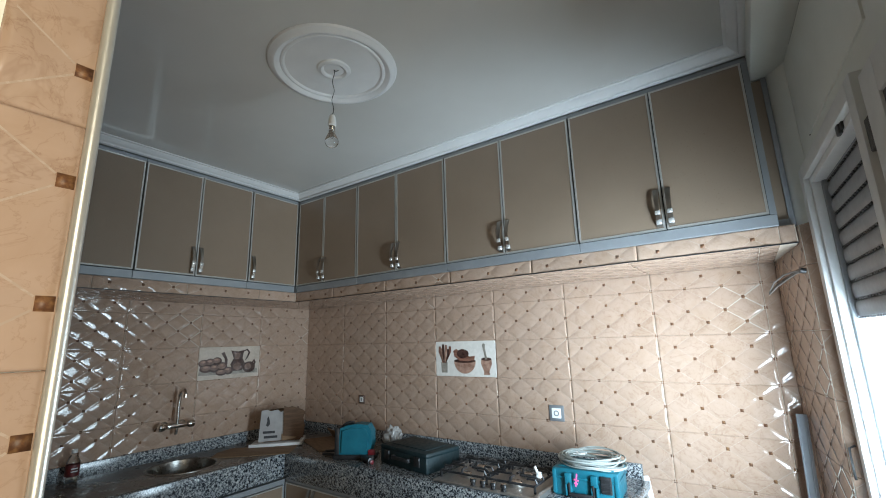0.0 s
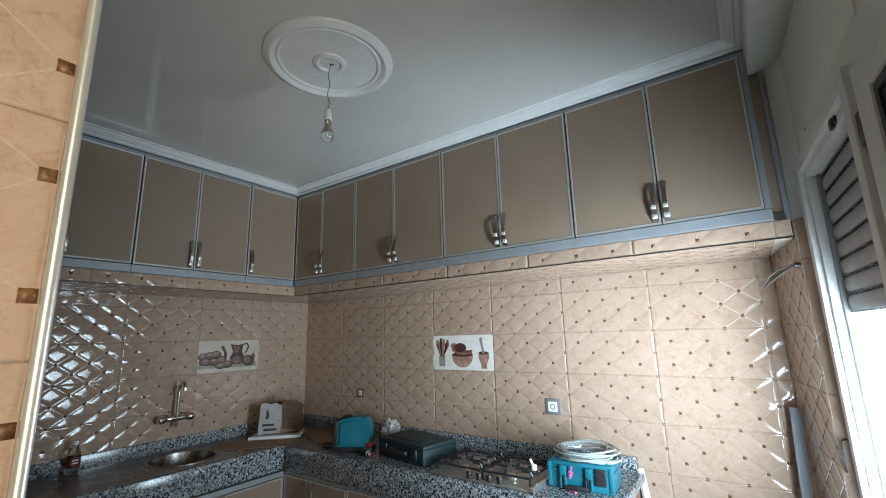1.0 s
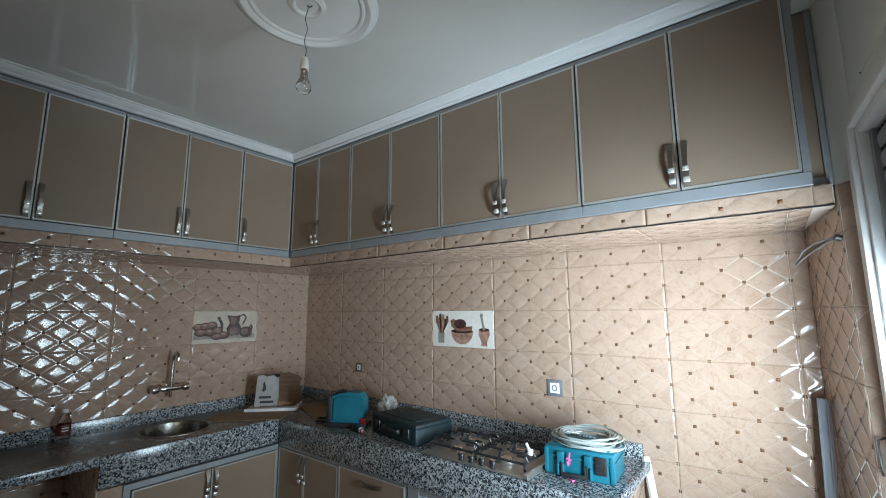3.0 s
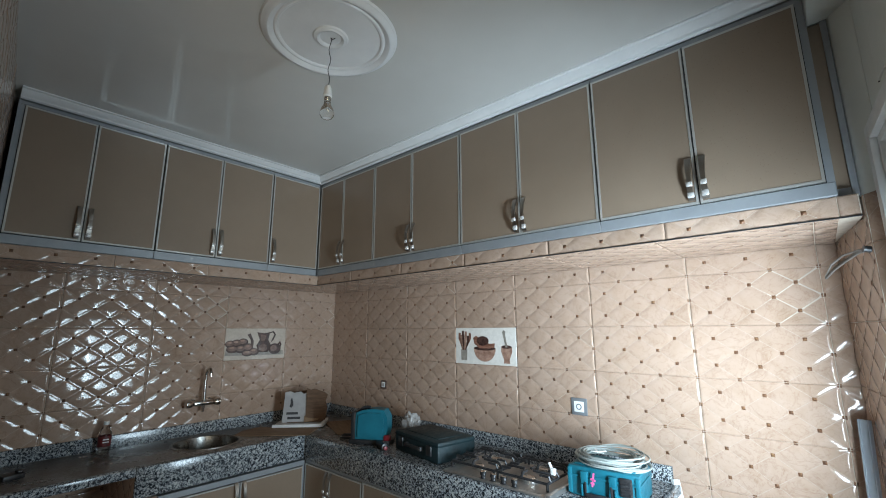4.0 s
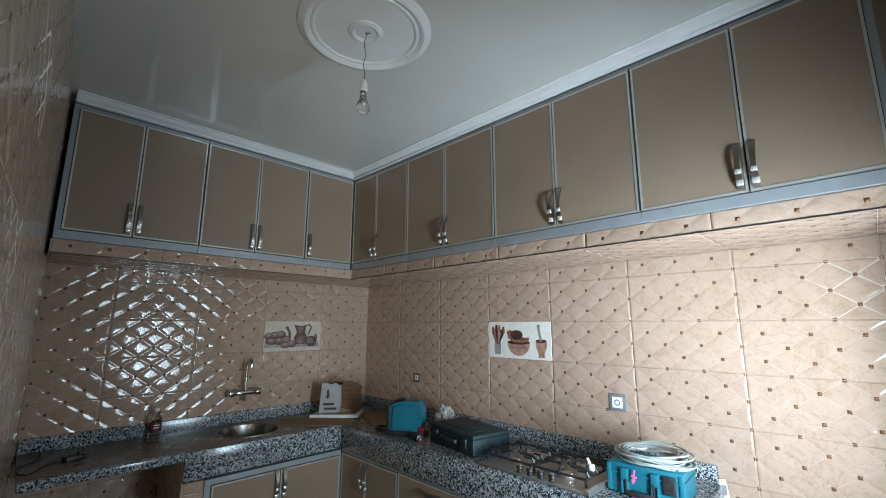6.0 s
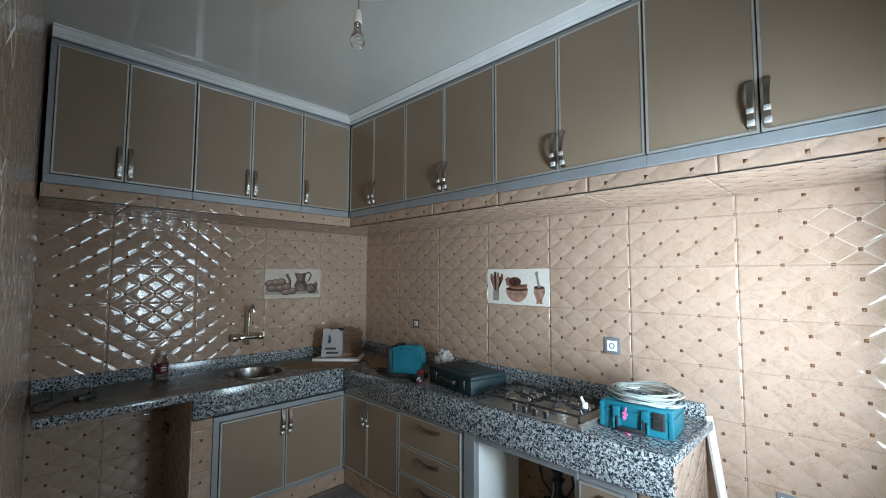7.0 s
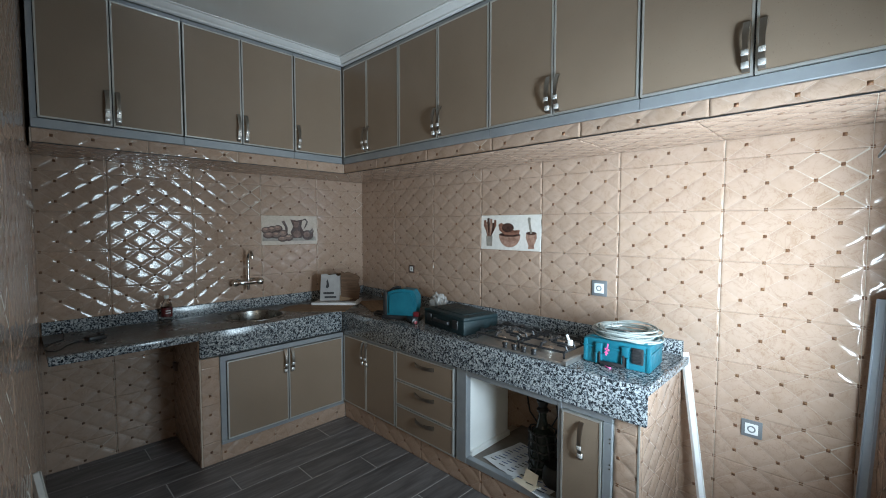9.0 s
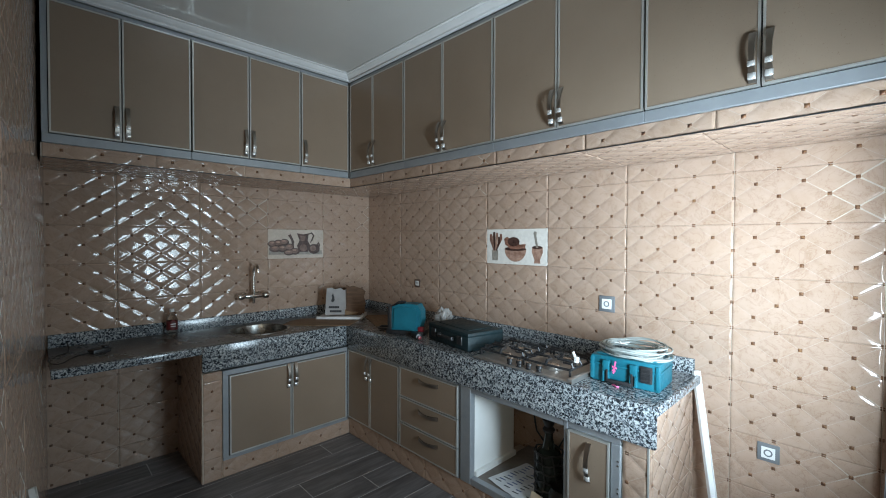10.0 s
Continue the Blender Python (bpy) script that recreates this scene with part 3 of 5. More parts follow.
HANDLE = mesh_from("handle", bow_handle(0.178), NICKEL, 0.9)
BAND = mesh_from("polished_band", bx(-0.0115, 0.0115, -0.0325, -0.0245, -0.036, -0.016, 0.002, 1), BRIGHT, 0.9)
BAND_LOW = mesh_from("polished_band", bx(-0.0125, 0.0125, -0.0235, -0.009, -0.0795, -0.056, 0.003, 1), BRIGHT, 0.9)


def add_handle(parent, x, y, z, flat=False):
    h = part("handle", HANDLE, None, parent, "bowed nickel pull handle", pose(x, y, z, 0, 90 if flat else 0, 0))
    if not flat:
        part("polished_band", BAND, None, h, "polished chrome band")
        part("polished_band", BAND_LOW, None, h, "polished chrome band")
    return h


def add_door(parent, x0, x1, z0, z1, handle=None, hz=0.0, flat=False, name="door"):
    """A taupe panel with thin silver edging, 18 mm proud of the frame face at y = 0."""
    d = part(name, bx(x0 + 0.004, x1 - 0.004, -0.018, -0.001, z0 + 0.004, z1 - 0.004, 0.0015, 1), LAMINATE, parent)
    e = 0.0085
    bars = [bx(x0 + 0.003, x0 + 0.003 + e, -0.0205, -0.0005, z0 + 0.003, z1 - 0.003), bx(x1 - 0.003 - e, x1 - 0.003, -0.0205, -0.0005, z0 + 0.003, z1 - 0.003),
            bx(x0 + 0.0032 + e, x1 - 0.0032 - e, -0.0202, -0.0007, z0 + 0.003, z0 + 0.003 + e), bx(x0 + 0.0032 + e, x1 - 0.0032 - e, -0.0202, -0.0007, z1 - 0.003 - e, z1 - 0.003)]
    part("edging", joined(*bars), TRIM, d, "thin silver edge trim")
    if handle is not None:
        add_handle(d, handle, -0.019, hz, flat)
    return d


def frame_bars(x0, x1, z0, z1, bot, top, side0, side1):
    bars = [bx(x0, x1, -0.012, 0.03, z0, z0 + bot, 0.002, 1), bx(x0, x1, -0.012, 0.03, z1 - top, z1, 0.002, 1)]
    for a, b in ((x0, x0 + side0), (x1 - side1, x1)):
        if b - a > 0.001:
            bars.append(bx(a, b, -0.010, 0.03, z0 + bot + 0.0005, z1 - top - 0.0005))
    return joined(*bars)


UZ0, UZ1 = 2.058, 2.822


def upper_cabinet(m, edges, label, side0=0.0, side1=0.0, hx=None):
    u = thing("wall_cabinet", m, label, "cabinet", "wall cabinets")
    x1 = edges[-1]
    part("body", bx(0.001, x1 - 0.001, 0.031, 0.585, UZ0, UZ1), CARCASS, u, "white board carcass")
    part("bottom_rail", bx(0.0005, x1 - 0.0005, -0.012, 0.03, UZ0, UZ0 + 0.048, 0.002, 1), ALU, u, "blue-grey aluminium rail")
    part("top_rail", bx(0.0005, x1 - 0.0005, -0.012, 0.03, UZ1 - 0.022, UZ1, 0.002, 1), ALU, u, "blue-grey aluminium rail")
    for a, b in ((0.0005, side0), (x1 - side1, x1 - 0.0005)):
        if b - a > 0.002:
            part("end_post", bx(a, b, -0.010, 0.03, UZ0 + 0.0485, UZ1 - 0.0225), ALU, u, "blue-grey aluminium post")
    part("gap", bx(0.002, x1 - 0.002, 0.0, 0.029, UZ0 + 0.050, UZ1 - 0.024), GAP_SHADE, u, "black infill for the shade between the doors")
    for i, (a, b) in enumerate(zip(edges, edges[1:])):
        h = hx[i] if hx else None
        add_door(u, a + ((side0 or 0.002) if i == 0 else 0), b - ((side1 or 0.002) if i == len(edges) - 2 else 0), UZ0 + 0.049, UZ1 - 0.022, h, UZ0 + 0.155)
    return u


def pair(edges):
    c = edges[1]
    return [c - 0.025, c + 0.025]


LAB = "taupe laminate wall cabinet with two closed doors"
for y0, y1, y2, s0 in ((-2.392, -2.057, -1.708, 0.026), (-1.708, -1.36, -0.99, 0.0)):
    e = [0, y1 - y0, y2 - y0]
    upper_cabinet(pose(UA, y0, 0, 0, 0, 90), e, LAB + " over the sink", s0, 0.0, pair(e))
upper_cabinet(pose(UA, -0.99, 0, 0, 0, 90), [0, 0.406], "narrow taupe laminate wall cabinet in the corner, one closed door", 0.0, 0.0, [0.030])
for x0, x1, x2, s1 in ((0.574, 0.892, 1.265, 0.0), (1.265, 1.648, 2.055, 0.0), (2.055, 2.458, 2.870, 0.0), (2.870, 3.270, 3.667, 0.022)):
    e = [0, x1 - x0, x2 - x0]
    upper_cabinet(pose(x0, UB, 0), e, LAB + " over the hob wall", 0.0, s1, pair(e))
post = structure("trim_corner", bx(UA - 0.02, UA + 0.021, UB - 0.012, UB + 0.05, UZ0, UZ1), ALU, "grey aluminium corner post between the wall cabinets", "trim")
filler = thing("filler_panel", pose(3.669, UB + 0.04, 0), "narrow taupe filler panel between cabinets and window wall", "panel")
part("panel", bx(0.0, 0.052, 0.0, 0.02, UZ0 + 0.02, 2.719), LAMINATE, filler)
part("frame", joined(bx(0.035, 0.053, -0.012, 0.0, UZ0, 2.720), bx(0, 0.0345, -0.012, 0.0, UZ0, UZ0 + 0.03)), ALU, filler, "grey aluminium edge")

# soffit slab under the cabinets, with a tiled front band and underside
SOF = 1.984
slab_w = structure("soffit_west", bx(0.0, UA - 0.0003, -2.396, -0.0, SOF + 0.0003, UZ0 - 0.001), GROUT, "tiled slab carrying the wall cabinets", "soffit")
slab_n = structure("soffit_north", bx(UA - 0.001, 3.715, UB + 0.0003, -0.0, SOF + 0.0003, UZ0 - 0.001), GROUT, "tiled slab carrying the wall cabinets", "soffit")
structure("trim_soffit_north", bx(UA + 0.005, 3.715, UB - 0.006, UB + 0.004, SOF - 0.003, SOF + 0.0005), BLACK, "thin dark edge strip under the tiled band", "trim")
structure("trim_soffit_west", bx(UA - 0.004, UA + 0.006, -2.39, UB - 0.001, SOF - 0.003, SOF + 0.0005), BLACK, "thin dark edge strip under the tiled band", "trim")


# ---------- base units ----------
BA, BB = 0.608, -0.608
CT, LIP = 0.88, 0.708
end_x = 2.918


masonry_w = structure("masonry_west", joined(bx(0.0, BA - 0.0003, -1.6738, -1.556, 0, 0.704), bx(0.47, BA - 0.0003, -1.555, -0.61, 0, 0.112)), GROUT, "tiled masonry pier and plinth under the sink counter", "plinth")
masonry_n = structure("masonry_north", joined(bx(0.56, 2.81, BB + 0.0003, BB + 0.10, 0, 0.132), bx(2.812, end_x - 0.0003, BB + 0.0003, 0.0, 0, 0.704), bx(1.84, 2.811, BB + 0.101, 0.0, 0.0, 0.132)), GROUT,
                      "tiled masonry plinth and end panel under the hob counter", "plinth")

sink_unit = thing("base_cabinet", pose(BA, -1.554, 0, 0, 0, 90), "taupe base cabinet under the sink with two closed doors", "cabinet", "base cabinets")
part("body", bx(0.03, 0.90, 0.03, 0.54, 0.125, 0.702), CARCASS, sink_unit)
part("frame", frame_bars(0, 0.925, 0.113, 0.703, 0.024, 0.034, 0.034, 0.012), ALU, sink_unit, "blue-grey aluminium frame")
part("gap", bx(0.04, 0.91, 0.0, 0.029, 0.15, 0.66), GAP_SHADE, sink_unit)
for a, b, h in ((0.036, 0.460, 0.434), (0.460, 0.912, 0.486)):
    add_door(sink_unit, a, b, 0.138, 0.668, h, 0.582)

corner_unit = thing("base_cabinet", pose(0.612, BB, 0), "taupe corner base cabinet with two closed doors", "cabinet", "base cabinets")
part("body", bx(0.0, 0.66, 0.03, 0.54, 0.14, 0.702), CARCASS, corner_unit)
part("frame", frame_bars(0, 0.665, 0.133, 0.703, 0.006, 0.018, 0.012, 0.004), ALU, corner_unit, "blue-grey aluminium frame")
part("gap", bx(0.015, 0.65, 0.0, 0.029, 0.145, 0.68), GAP_SHADE, corner_unit)
for a, b, h in ((0.012, 0.312, 0.288), (0.312, 0.661, 0.338)):
    add_door(corner_unit, a, b, 0.14, 0.685, h, 0.585)

drawers = thing("drawer_unit", pose(1.279, BB, 0), "taupe base unit with three closed drawers", "drawer unit", "base cabinets")
part("body", bx(0.0, 0.55, 0.03, 0.54, 0.14, 0.702), CARCASS, drawers)
part("frame", frame_bars(0, 0.562, 0.133, 0.703, 0.006, 0.012, 0.003, 0.003), ALU, drawers, "blue-grey aluminium frame")
part("gap", bx(0.01, 0.55, 0.0, 0.029, 0.145, 0.69), GAP_SHADE, drawers)
for a, b in ((0.139, 0.311), (0.311, 0.487), (0.487, 0.692)):
    add_door(drawers, 0.003, 0.559, a, b, 0.30, b - 0.050, True, "drawer")

niche = thing("open_base_unit", pose(1.843, BB, 0), "open base unit with grey aluminium frame, its front missing", "cabinet", "base cabinets")
part("frame", joined(bx(0.012, 0.092, -0.012, 0.03, 0.134, 0.704, 0.003, 1), bx(0.092, 0.692, -0.010, 0.03, 0.672, 0.704, 0.002, 1), bx(0.092, 0.692, -0.010, 0.03, 0.134, 0.172, 0.002, 1), bx(0.692, 0.712, -0.012, 0.03, 0.134, 0.704, 0.003, 1)), ALU, niche, "blue-grey aluminium frame")
part("side_panel", bx(0.062, 0.085, 0.031, 0.42, 0.16, 0.702), CARCASS, niche, "white board side panel")
part("shelf", bx(0.086, 0.70, 0.031, 0.59, 0.148, 0.164), mottle(material("grey_board"), [(0.3, (0.12, 0.10, 0.085)), (0.7, (0.20, 0.17, 0.145))], 6.0, rough=(0.5, 0.7)), niche, "grey-brown board bottom")
part("bottom_strip", bx(0.0855, 0.105, 0.032, 0.42, 0.1645, 0.195), CARCASS, niche)

narrow = thing("base_cabinet", pose(2.556, BB, 0), "narrow pale base cabinet with one closed door", "cabinet", "base cabinets")
part("body", bx(0.0, 0.235, 0.03, 0.54, 0.14, 0.702), CARCASS, narrow)
part("frame", joined(bx(0.001, 0.253, -0.010, 0.03, 0.672, 0.704, 0.002, 1), bx(0.208, 0.253, -0.012, 0.03, 0.134, 0.671, 0.004, 1), bx(0.001, 0.207, -0.010, 0.03, 0.134, 0.163)), ALU, narrow, "blue-grey aluminium frame")
part("gap", bx(0.004, 0.206, 0.0, 0.029, 0.17, 0.668), GAP_SHADE, narrow)
add_door(narrow, 0.002, 0.207, 0.164, 0.671, 0.11, 0.548)
for zz in (0.60, 0.58, 0.48, 0.46):
    part("screw", moved(cyl(0.004, 0.004, 0, 0.003, 10), pose(0.243, -0.012, zz, 90)), CHROME, narrow)


# ---------- counter ----------
def counter():
    th = 0.035
    c = thing("worktop", pose(0, 0, 0), "L-shaped speckled black and white granite worktop with upstand", "worktop")
    # slabs with a round hole for the bowl
    n = 48
    hx, hy, hr = 0.319, -1.203, 0.200
    bm = bmesh.new()
    outer = []
    x0, x1, y0, y1 = 0.022, 0.602, -2.372, -0.618
    for k in range(n):
        a = 2 * math.pi * k / n
        dx, dy = math.cos(a), math.sin(a)
        s = min(((x1 - hx) if dx > 0 else (x0 - hx)) / dx if abs(dx) > 1e-6 else 9, ((y1 - hy) if dy > 0 else (y0 - hy)) / dy if abs(dy) > 1e-6 else 9)
        outer.append((hx + dx * s, hy + dy * s))
    pts = sorted([(math.atan2(y - hy, x - hx), x, y) for x, y in outer] + [(math.atan2(y - hy, x - hx), x, y) for x in (x0, x1) for y in (y0, y1)])
    for za, zb in ((CT - th, CT),):
        rings = [[bm.verts.new((hx + hr * math.cos(a), hy + hr * math.sin(a), z)) for a, x, y in pts] for z in (za, zb)]
        outs = [[bm.verts.new((x, y, z)) for a, x, y in pts] for z in (za, zb)]
        for k in range(len(pts)):
            l = (k + 1) % len(pts)
            bm.faces.new((rings[1][k], rings[1][l], outs[1][l], outs[1][k]))
            bm.faces.new((rings[0][k], outs[0][k], outs[0][l], rings[0][l]))
            bm.faces.new((outs[0][k], outs[1][k], outs[1][l], outs[0][l]))
            bm.faces.new((rings[0][k], rings[0][l], rings[1][l], rings[1][k]))
    bmesh.ops.recalc_face_normals(bm, faces=bm.faces[:])
    part("slab", bm, GRANITE, c)
    part("slab", bx(0.022, 2.93, -0.617, -0.022, CT - th, CT), GRANITE, c)
    part("front_edge", bx(0.603, 0.628, -2.372, -1.676, 0.832, CT - 0.001, 0.006), GRANITE, c)
    part("front_edge", bx(0.603, 0.630, -1.675, -0.641, 0.716, CT + 0.001, 0.008), GRANITE, c, "thick granite front edge")
    part("front_edge", bx(0.603, 2.958, -0.640, -0.618, LIP, CT + 0.001, 0.008), GRANITE, c, "thick granite front edge")
    part("end_edge", bx(2.931, 2.956, -0.6175, -0.022, CT - 0.042, CT, 0.004), GRANITE, c)
    part("upstand", bx(0.002, 0.021, -2.37, -0.003, CT - 0.02, CT + 0.082, 0.003), GRANITE, c)
    part("upstand", bx(0.022, 2.925, -0.021, -0.002, CT - 0.02, CT + 0.076, 0.003), GRANITE, c)
    return c


counter()

sink = thing("sink_bowl", pose(0.319, -1.203, CT) @ Matrix.Diagonal((0.975, 0.975, 1, 1)), "round stainless steel sink bowl set in the granite", "sink")
part("bowl", lathe([(0.222, 0.0005), (0.221, 0.004), (0.208, 0.005), (0.200, 0.0), (0.196, -0.02), (0.190, -0.12), (0.165, -0.15), (0.10, -0.158), (0.04, -0.16), (0, -0.16)], 56), SINKSTEEL, sink)
part("drain", lathe([(0, -0.157), (0.03, -0.157), (0.036, -0.1595)], 24), CHROME, sink)

tap = thing("mixer_tap", pose(0.004, -1.155, 1.104) @ Matrix.Scale(1.12, 4), "chrome wall-mounted mixer tap with tall swivel spout", "tap")
part("body", moved(lathe([(0, -0.06), (0.014, -0.06), (0.017, -0.05), (0.018, 0), (0.017, 0.05), (0.014, 0.06), (0, 0.06)], 20), pose(0.055, 0, 0, 90)), CHROME, tap)
for s in (-1, 1):
    part("inlet", moved(joined(cyl(0.027, 0.024, 0, 0.008, 24), cyl(0.012, 0.012, 0.006, 0.055, 16)), pose(0, s * 0.052, 0, 0, 90)), CHROME, tap)
    part("handle", moved(lathe([(0, 0.0), (0.015, 0.0), (0.022, 0.008), (0.025, 0.022), (0.023, 0.040), (0.014, 0.047), (0, 0.048)], 16), pose(0.055, s * 0.062, 0, -90 * s)), CHROME, tap)
part("spout", tube([(0.06, 0, 0.01), (0.06, 0, 0.06), (0.06, 0, 0.14), (0.062, 0, 0.18), (0.07, 0, 0.205), (0.085, 0, 0.22), (0.105, 0, 0.225), (0.125, 0, 0.215), (0.135, 0, 0.195)], 0.0105, 12), CHROME, tap)
part("nozzle", moved(cyl(0.012, 0.011, -0.02, 0.0, 16), pose(0.136, 0, 0.195)), CHROME, tap)
part("underside_outlet", moved(cyl(0.010, 0.012, -0.045, 0.0, 16), pose(0.055, 0, -0.008)), CHROME, tap)


# ---------- gas hob ----------
hob = thing("gas_hob", pose(2.258, -0.42, CT) @ Matrix.Diagonal((1.09, 0.91, 0.95, 1)), "stainless steel four-burner gas hob with black pan supports", "hob")
part("tray", joined(bx(-0.29, 0.29, -0.215, 0.215, 0.0005, 0.012, 0.005), bx(-0.27, 0.27, -0.195, 0.195, 0.012, 0.014, 0.001, 1)), HOBSTEEL, hob)
for x, y, r in ((-0.15, 0.10, 0.036), (-0.15, -0.07, 0.030), (0.12, 0.10, 0.030), (0.12, -0.07, 0.044)):
    b = part("burner", moved(joined(cyl(r + 0.012, r + 0.008, 0.013, 0.02, 28), cyl(r, r, 0.02, 0.03, 28)), pose(x, y, 0)), HOBSTEEL, hob)
    part("burner_cap", moved(lathe([(0, 0.037), (r * 0.75, 0.036), (r * 0.82, 0.032), (r * 0.8, 0.03)], 28), pose(x, y, 0)), CHROME, b, "shiny burner cap")
part("end_strip", joined(bx(0.268, 0.292, -0.222, 0.17, 0.012, 0.026, 0.003), bx(0.288, 0.293, -0.222, 0.17, 0.0005, 0.024, 0.001, 1)), HOBSTEEL, hob, "raised steel end strip")
for gx in (-0.145, 0.125):
    bars = [tube([(gx - 0.125, -0.15, 0.048), (gx + 0.125, -0.15, 0.048), (gx + 0.125, 0.185, 0.048), (gx - 0.125, 0.185, 0.048)], 0.0070, 6, True)]
    for y in (0.10, -0.07):
        for dx, dy in ((1, 0), (-1, 0), (0, 1), (0, -1)):
            reach = 0.125 if dx else 0.082
            bars.append(tube([(gx + dx * 0.022, y + dy * 0.022, 0.070), (gx + dx * reach * 0.8, y + dy * reach * 0.8, 0.070), (gx + dx * reach, y + dy * reach, 0.048)], 0.0070, 6))
        for dx in (-1, 1):
            for dy in (-0.045, 0.045):
                bars.append(tube([(gx + dx * 0.075, y + dy, 0.070), (gx + dx * 0.118, y + dy, 0.070), (gx + dx * 0.125, y + dy, 0.048)], 0.0062, 6))
    for sx in (-1, 1):
        for y in (-0.15, 0.185):
            bars.append(tube([(gx + sx * 0.125, y, 0.048), (gx + sx * 0.125, y, 0.013)], 0.006, 6))
    part("pan_support", joined(*bars), BLACK, hob, "black enamelled wire pan support")
for k in range(4):
    part("knob", moved(lathe([(0, 0.046), (0.012, 0.045), (0.015, 0.041), (0.0155, 0.030), (0.012, 0.026), (0.012, 0.014), (0.018, 0.0135)], 20), pose(-0.06 + 0.056 * k, -0.188, 0)), BLACK, hob)
    part("knob_top", moved(lathe([(0, 0.049), (0.012, 0.0485), (0.0135, 0.0455)], 20), pose(-0.06 + 0.056 * k, -0.188, 0)), CHROME, hob, "chrome knob top")
lever = thing("white_clip", pose(2.521, -0.475, CT + 0.064), "small white plastic clip on the pan support", "clip")
part("clip", joined(bx(-0.012, 0.012, -0.01, 0.01, 0, 0.03, 0.005), moved(bx(-0.006, 0.006, -0.005, 0.005, 0, 0.035, 0.003), pose(-0.006, 0, 0.022, 0, -25))), WHITEP, lever)

# ---------- tool cases ----------
case = thing("tool_case", pose(2.743, -0.352, CT, 0, 0, 4) @ Matrix.Diagonal((0.80, 0.80, 0.99, 1)), "teal plastic stackable tool case with dark latches", "tool case")
part("base", bx(-0.195, 0.195, -0.135, 0.135, 0, 0.085, 0.012), TEAL, case)
part("lid", joined(bx(-0.197, 0.197, -0.137, 0.137, 0.087, 0.13, 0.012), bx(-0.17, 0.17, -0.11, 0.11, 0.128, 0.136, 0.004)), TEAL, case)
for x in (-0.098, 0.058):
    l = part("latch", joined(bx(x - 0.020, x + 0.020, -0.156, -0.133, 0.060, 0.112, 0.005), bx(x - 0.020, x - 0.008, -0.158, -0.133, 0.008, 0.060, 0.004), bx(x + 0.008, x + 0.020, -0.158, -0.133, 0.008, 0.060, 0.004)), TEAL, case)
    part("pivot", bx(x - 0.0075, x + 0.0075, -0.150, -0.134, 0.012, 0.058, 0.002, 1), BLACK, l)
part("handle", joined(bx(-0.09, 0.05, -0.164, -0.147, 0.008, 0.026, 0.005), bx(-0.096, -0.084, -0.160, -0.145, 0.008, 0.07, 0.004), bx(0.045, 0.057, -0.160, -0.145, 0.008, 0.07, 0.004)), BLACK, case, "black carrying handle")
g = part("grille", bx(0.092, 0.158, -0.146, -0.133, 0.035, 0.112, 0.005), BLACK, case)
for k in range(4):
    part("grip_rib", bx(0.098, 0.152, -0.151, -0.1455, 0.043 + 0.016 * k, 0.052 + 0.016 * k, 0.002, 1), BLACK, g)
part("rim", joined(bx(-0.199, 0.199, -0.141, -0.135, 0.082, 0.092, 0.002, 1), bx(0.195, 0.199, -0.134, 0.137, 0.082, 0.092, 0.001, 1)), TEAL, case)
for x in (-0.185, 0.185):
    part("corner_rib", bx(x - 0.012, x + 0.012, -0.142, -0.12, 0.01, 0.12, 0.004), TEAL, case)
part("tag", moved(joined(bx(-0.004, 0.004, -0.002, 0.002, -0.03, 0.03), bx(-0.014, 0.014, -0.002, 0.002, -0.004, 0.004), bx(-0.010, 0.010, -0.0025, 0.0015, -0.02, -0.012)), pose(-0.045, -0.158, 0.085, 0, 12)), PINK, case, "pink ribbon tag")
part("ribbon_end", tube([(-0.052, -0.166, 0.004), (-0.038, -0.178, 0.006), (-0.022, -0.186, 0.004), (-0.012, -0.178, 0.003)], 0.0035, 6), PINK, case, "pink ribbon end lying on the granite")

coil = thing("cable_coil", pose(2.748, -0.343, CT + 0.1345) @ Matrix.Diagonal((1.01, 0.97, 0.94, 1)), "loose coil of pale grey cable lying on the tool case", "cable")
rnd = random.Random(5)
for k in range(13):
    ph, rx, ry = rnd.uniform(0, 6.28), rnd.uniform(0.115, 0.165), rnd.uniform(0.10, 0.135)
    cx, cy, z0 = rnd.uniform(-0.02, 0.02), rnd.uniform(-0.014, 0.014), 0.006 + 0.0034 * k
    tx, ty = rnd.uniform(-0.008, 0.008), rnd.uniform(-0.006, 0.006)
    pts = []
    for i in range(40):
        a = 2 * math.pi * i / 40
        pts.append((cx + rx * math.cos(a + ph), cy + ry * math.sin(a + ph), z0 + tx * math.cos(a) + ty * math.sin(a) + 0.003 * math.sin(3 * a + k)))
    part("loop", tube(pts, 0.0040, 7, True), CABLE, coil)
part("tie", moved(joined(moved(bx(-0.03, 0.03, -0.004, 0.004, 0, 0.002), pose(0, 0, 0.063, 0, 0, 0)), moved(bx(-0.025, 0.025, -0.004, 0.004, 0, 0.002), pose(0.012, 0.018, 0.064, 0, 0, 60)), moved(bx(-0.025, 0.025, -0.004, 0.004, 0, 0.002), pose(-0.012, 0.018, 0.065, 0, 0, -60))), pose(-0.02, -0.10, 0)), WHITEP, coil, "flat white cable tie")

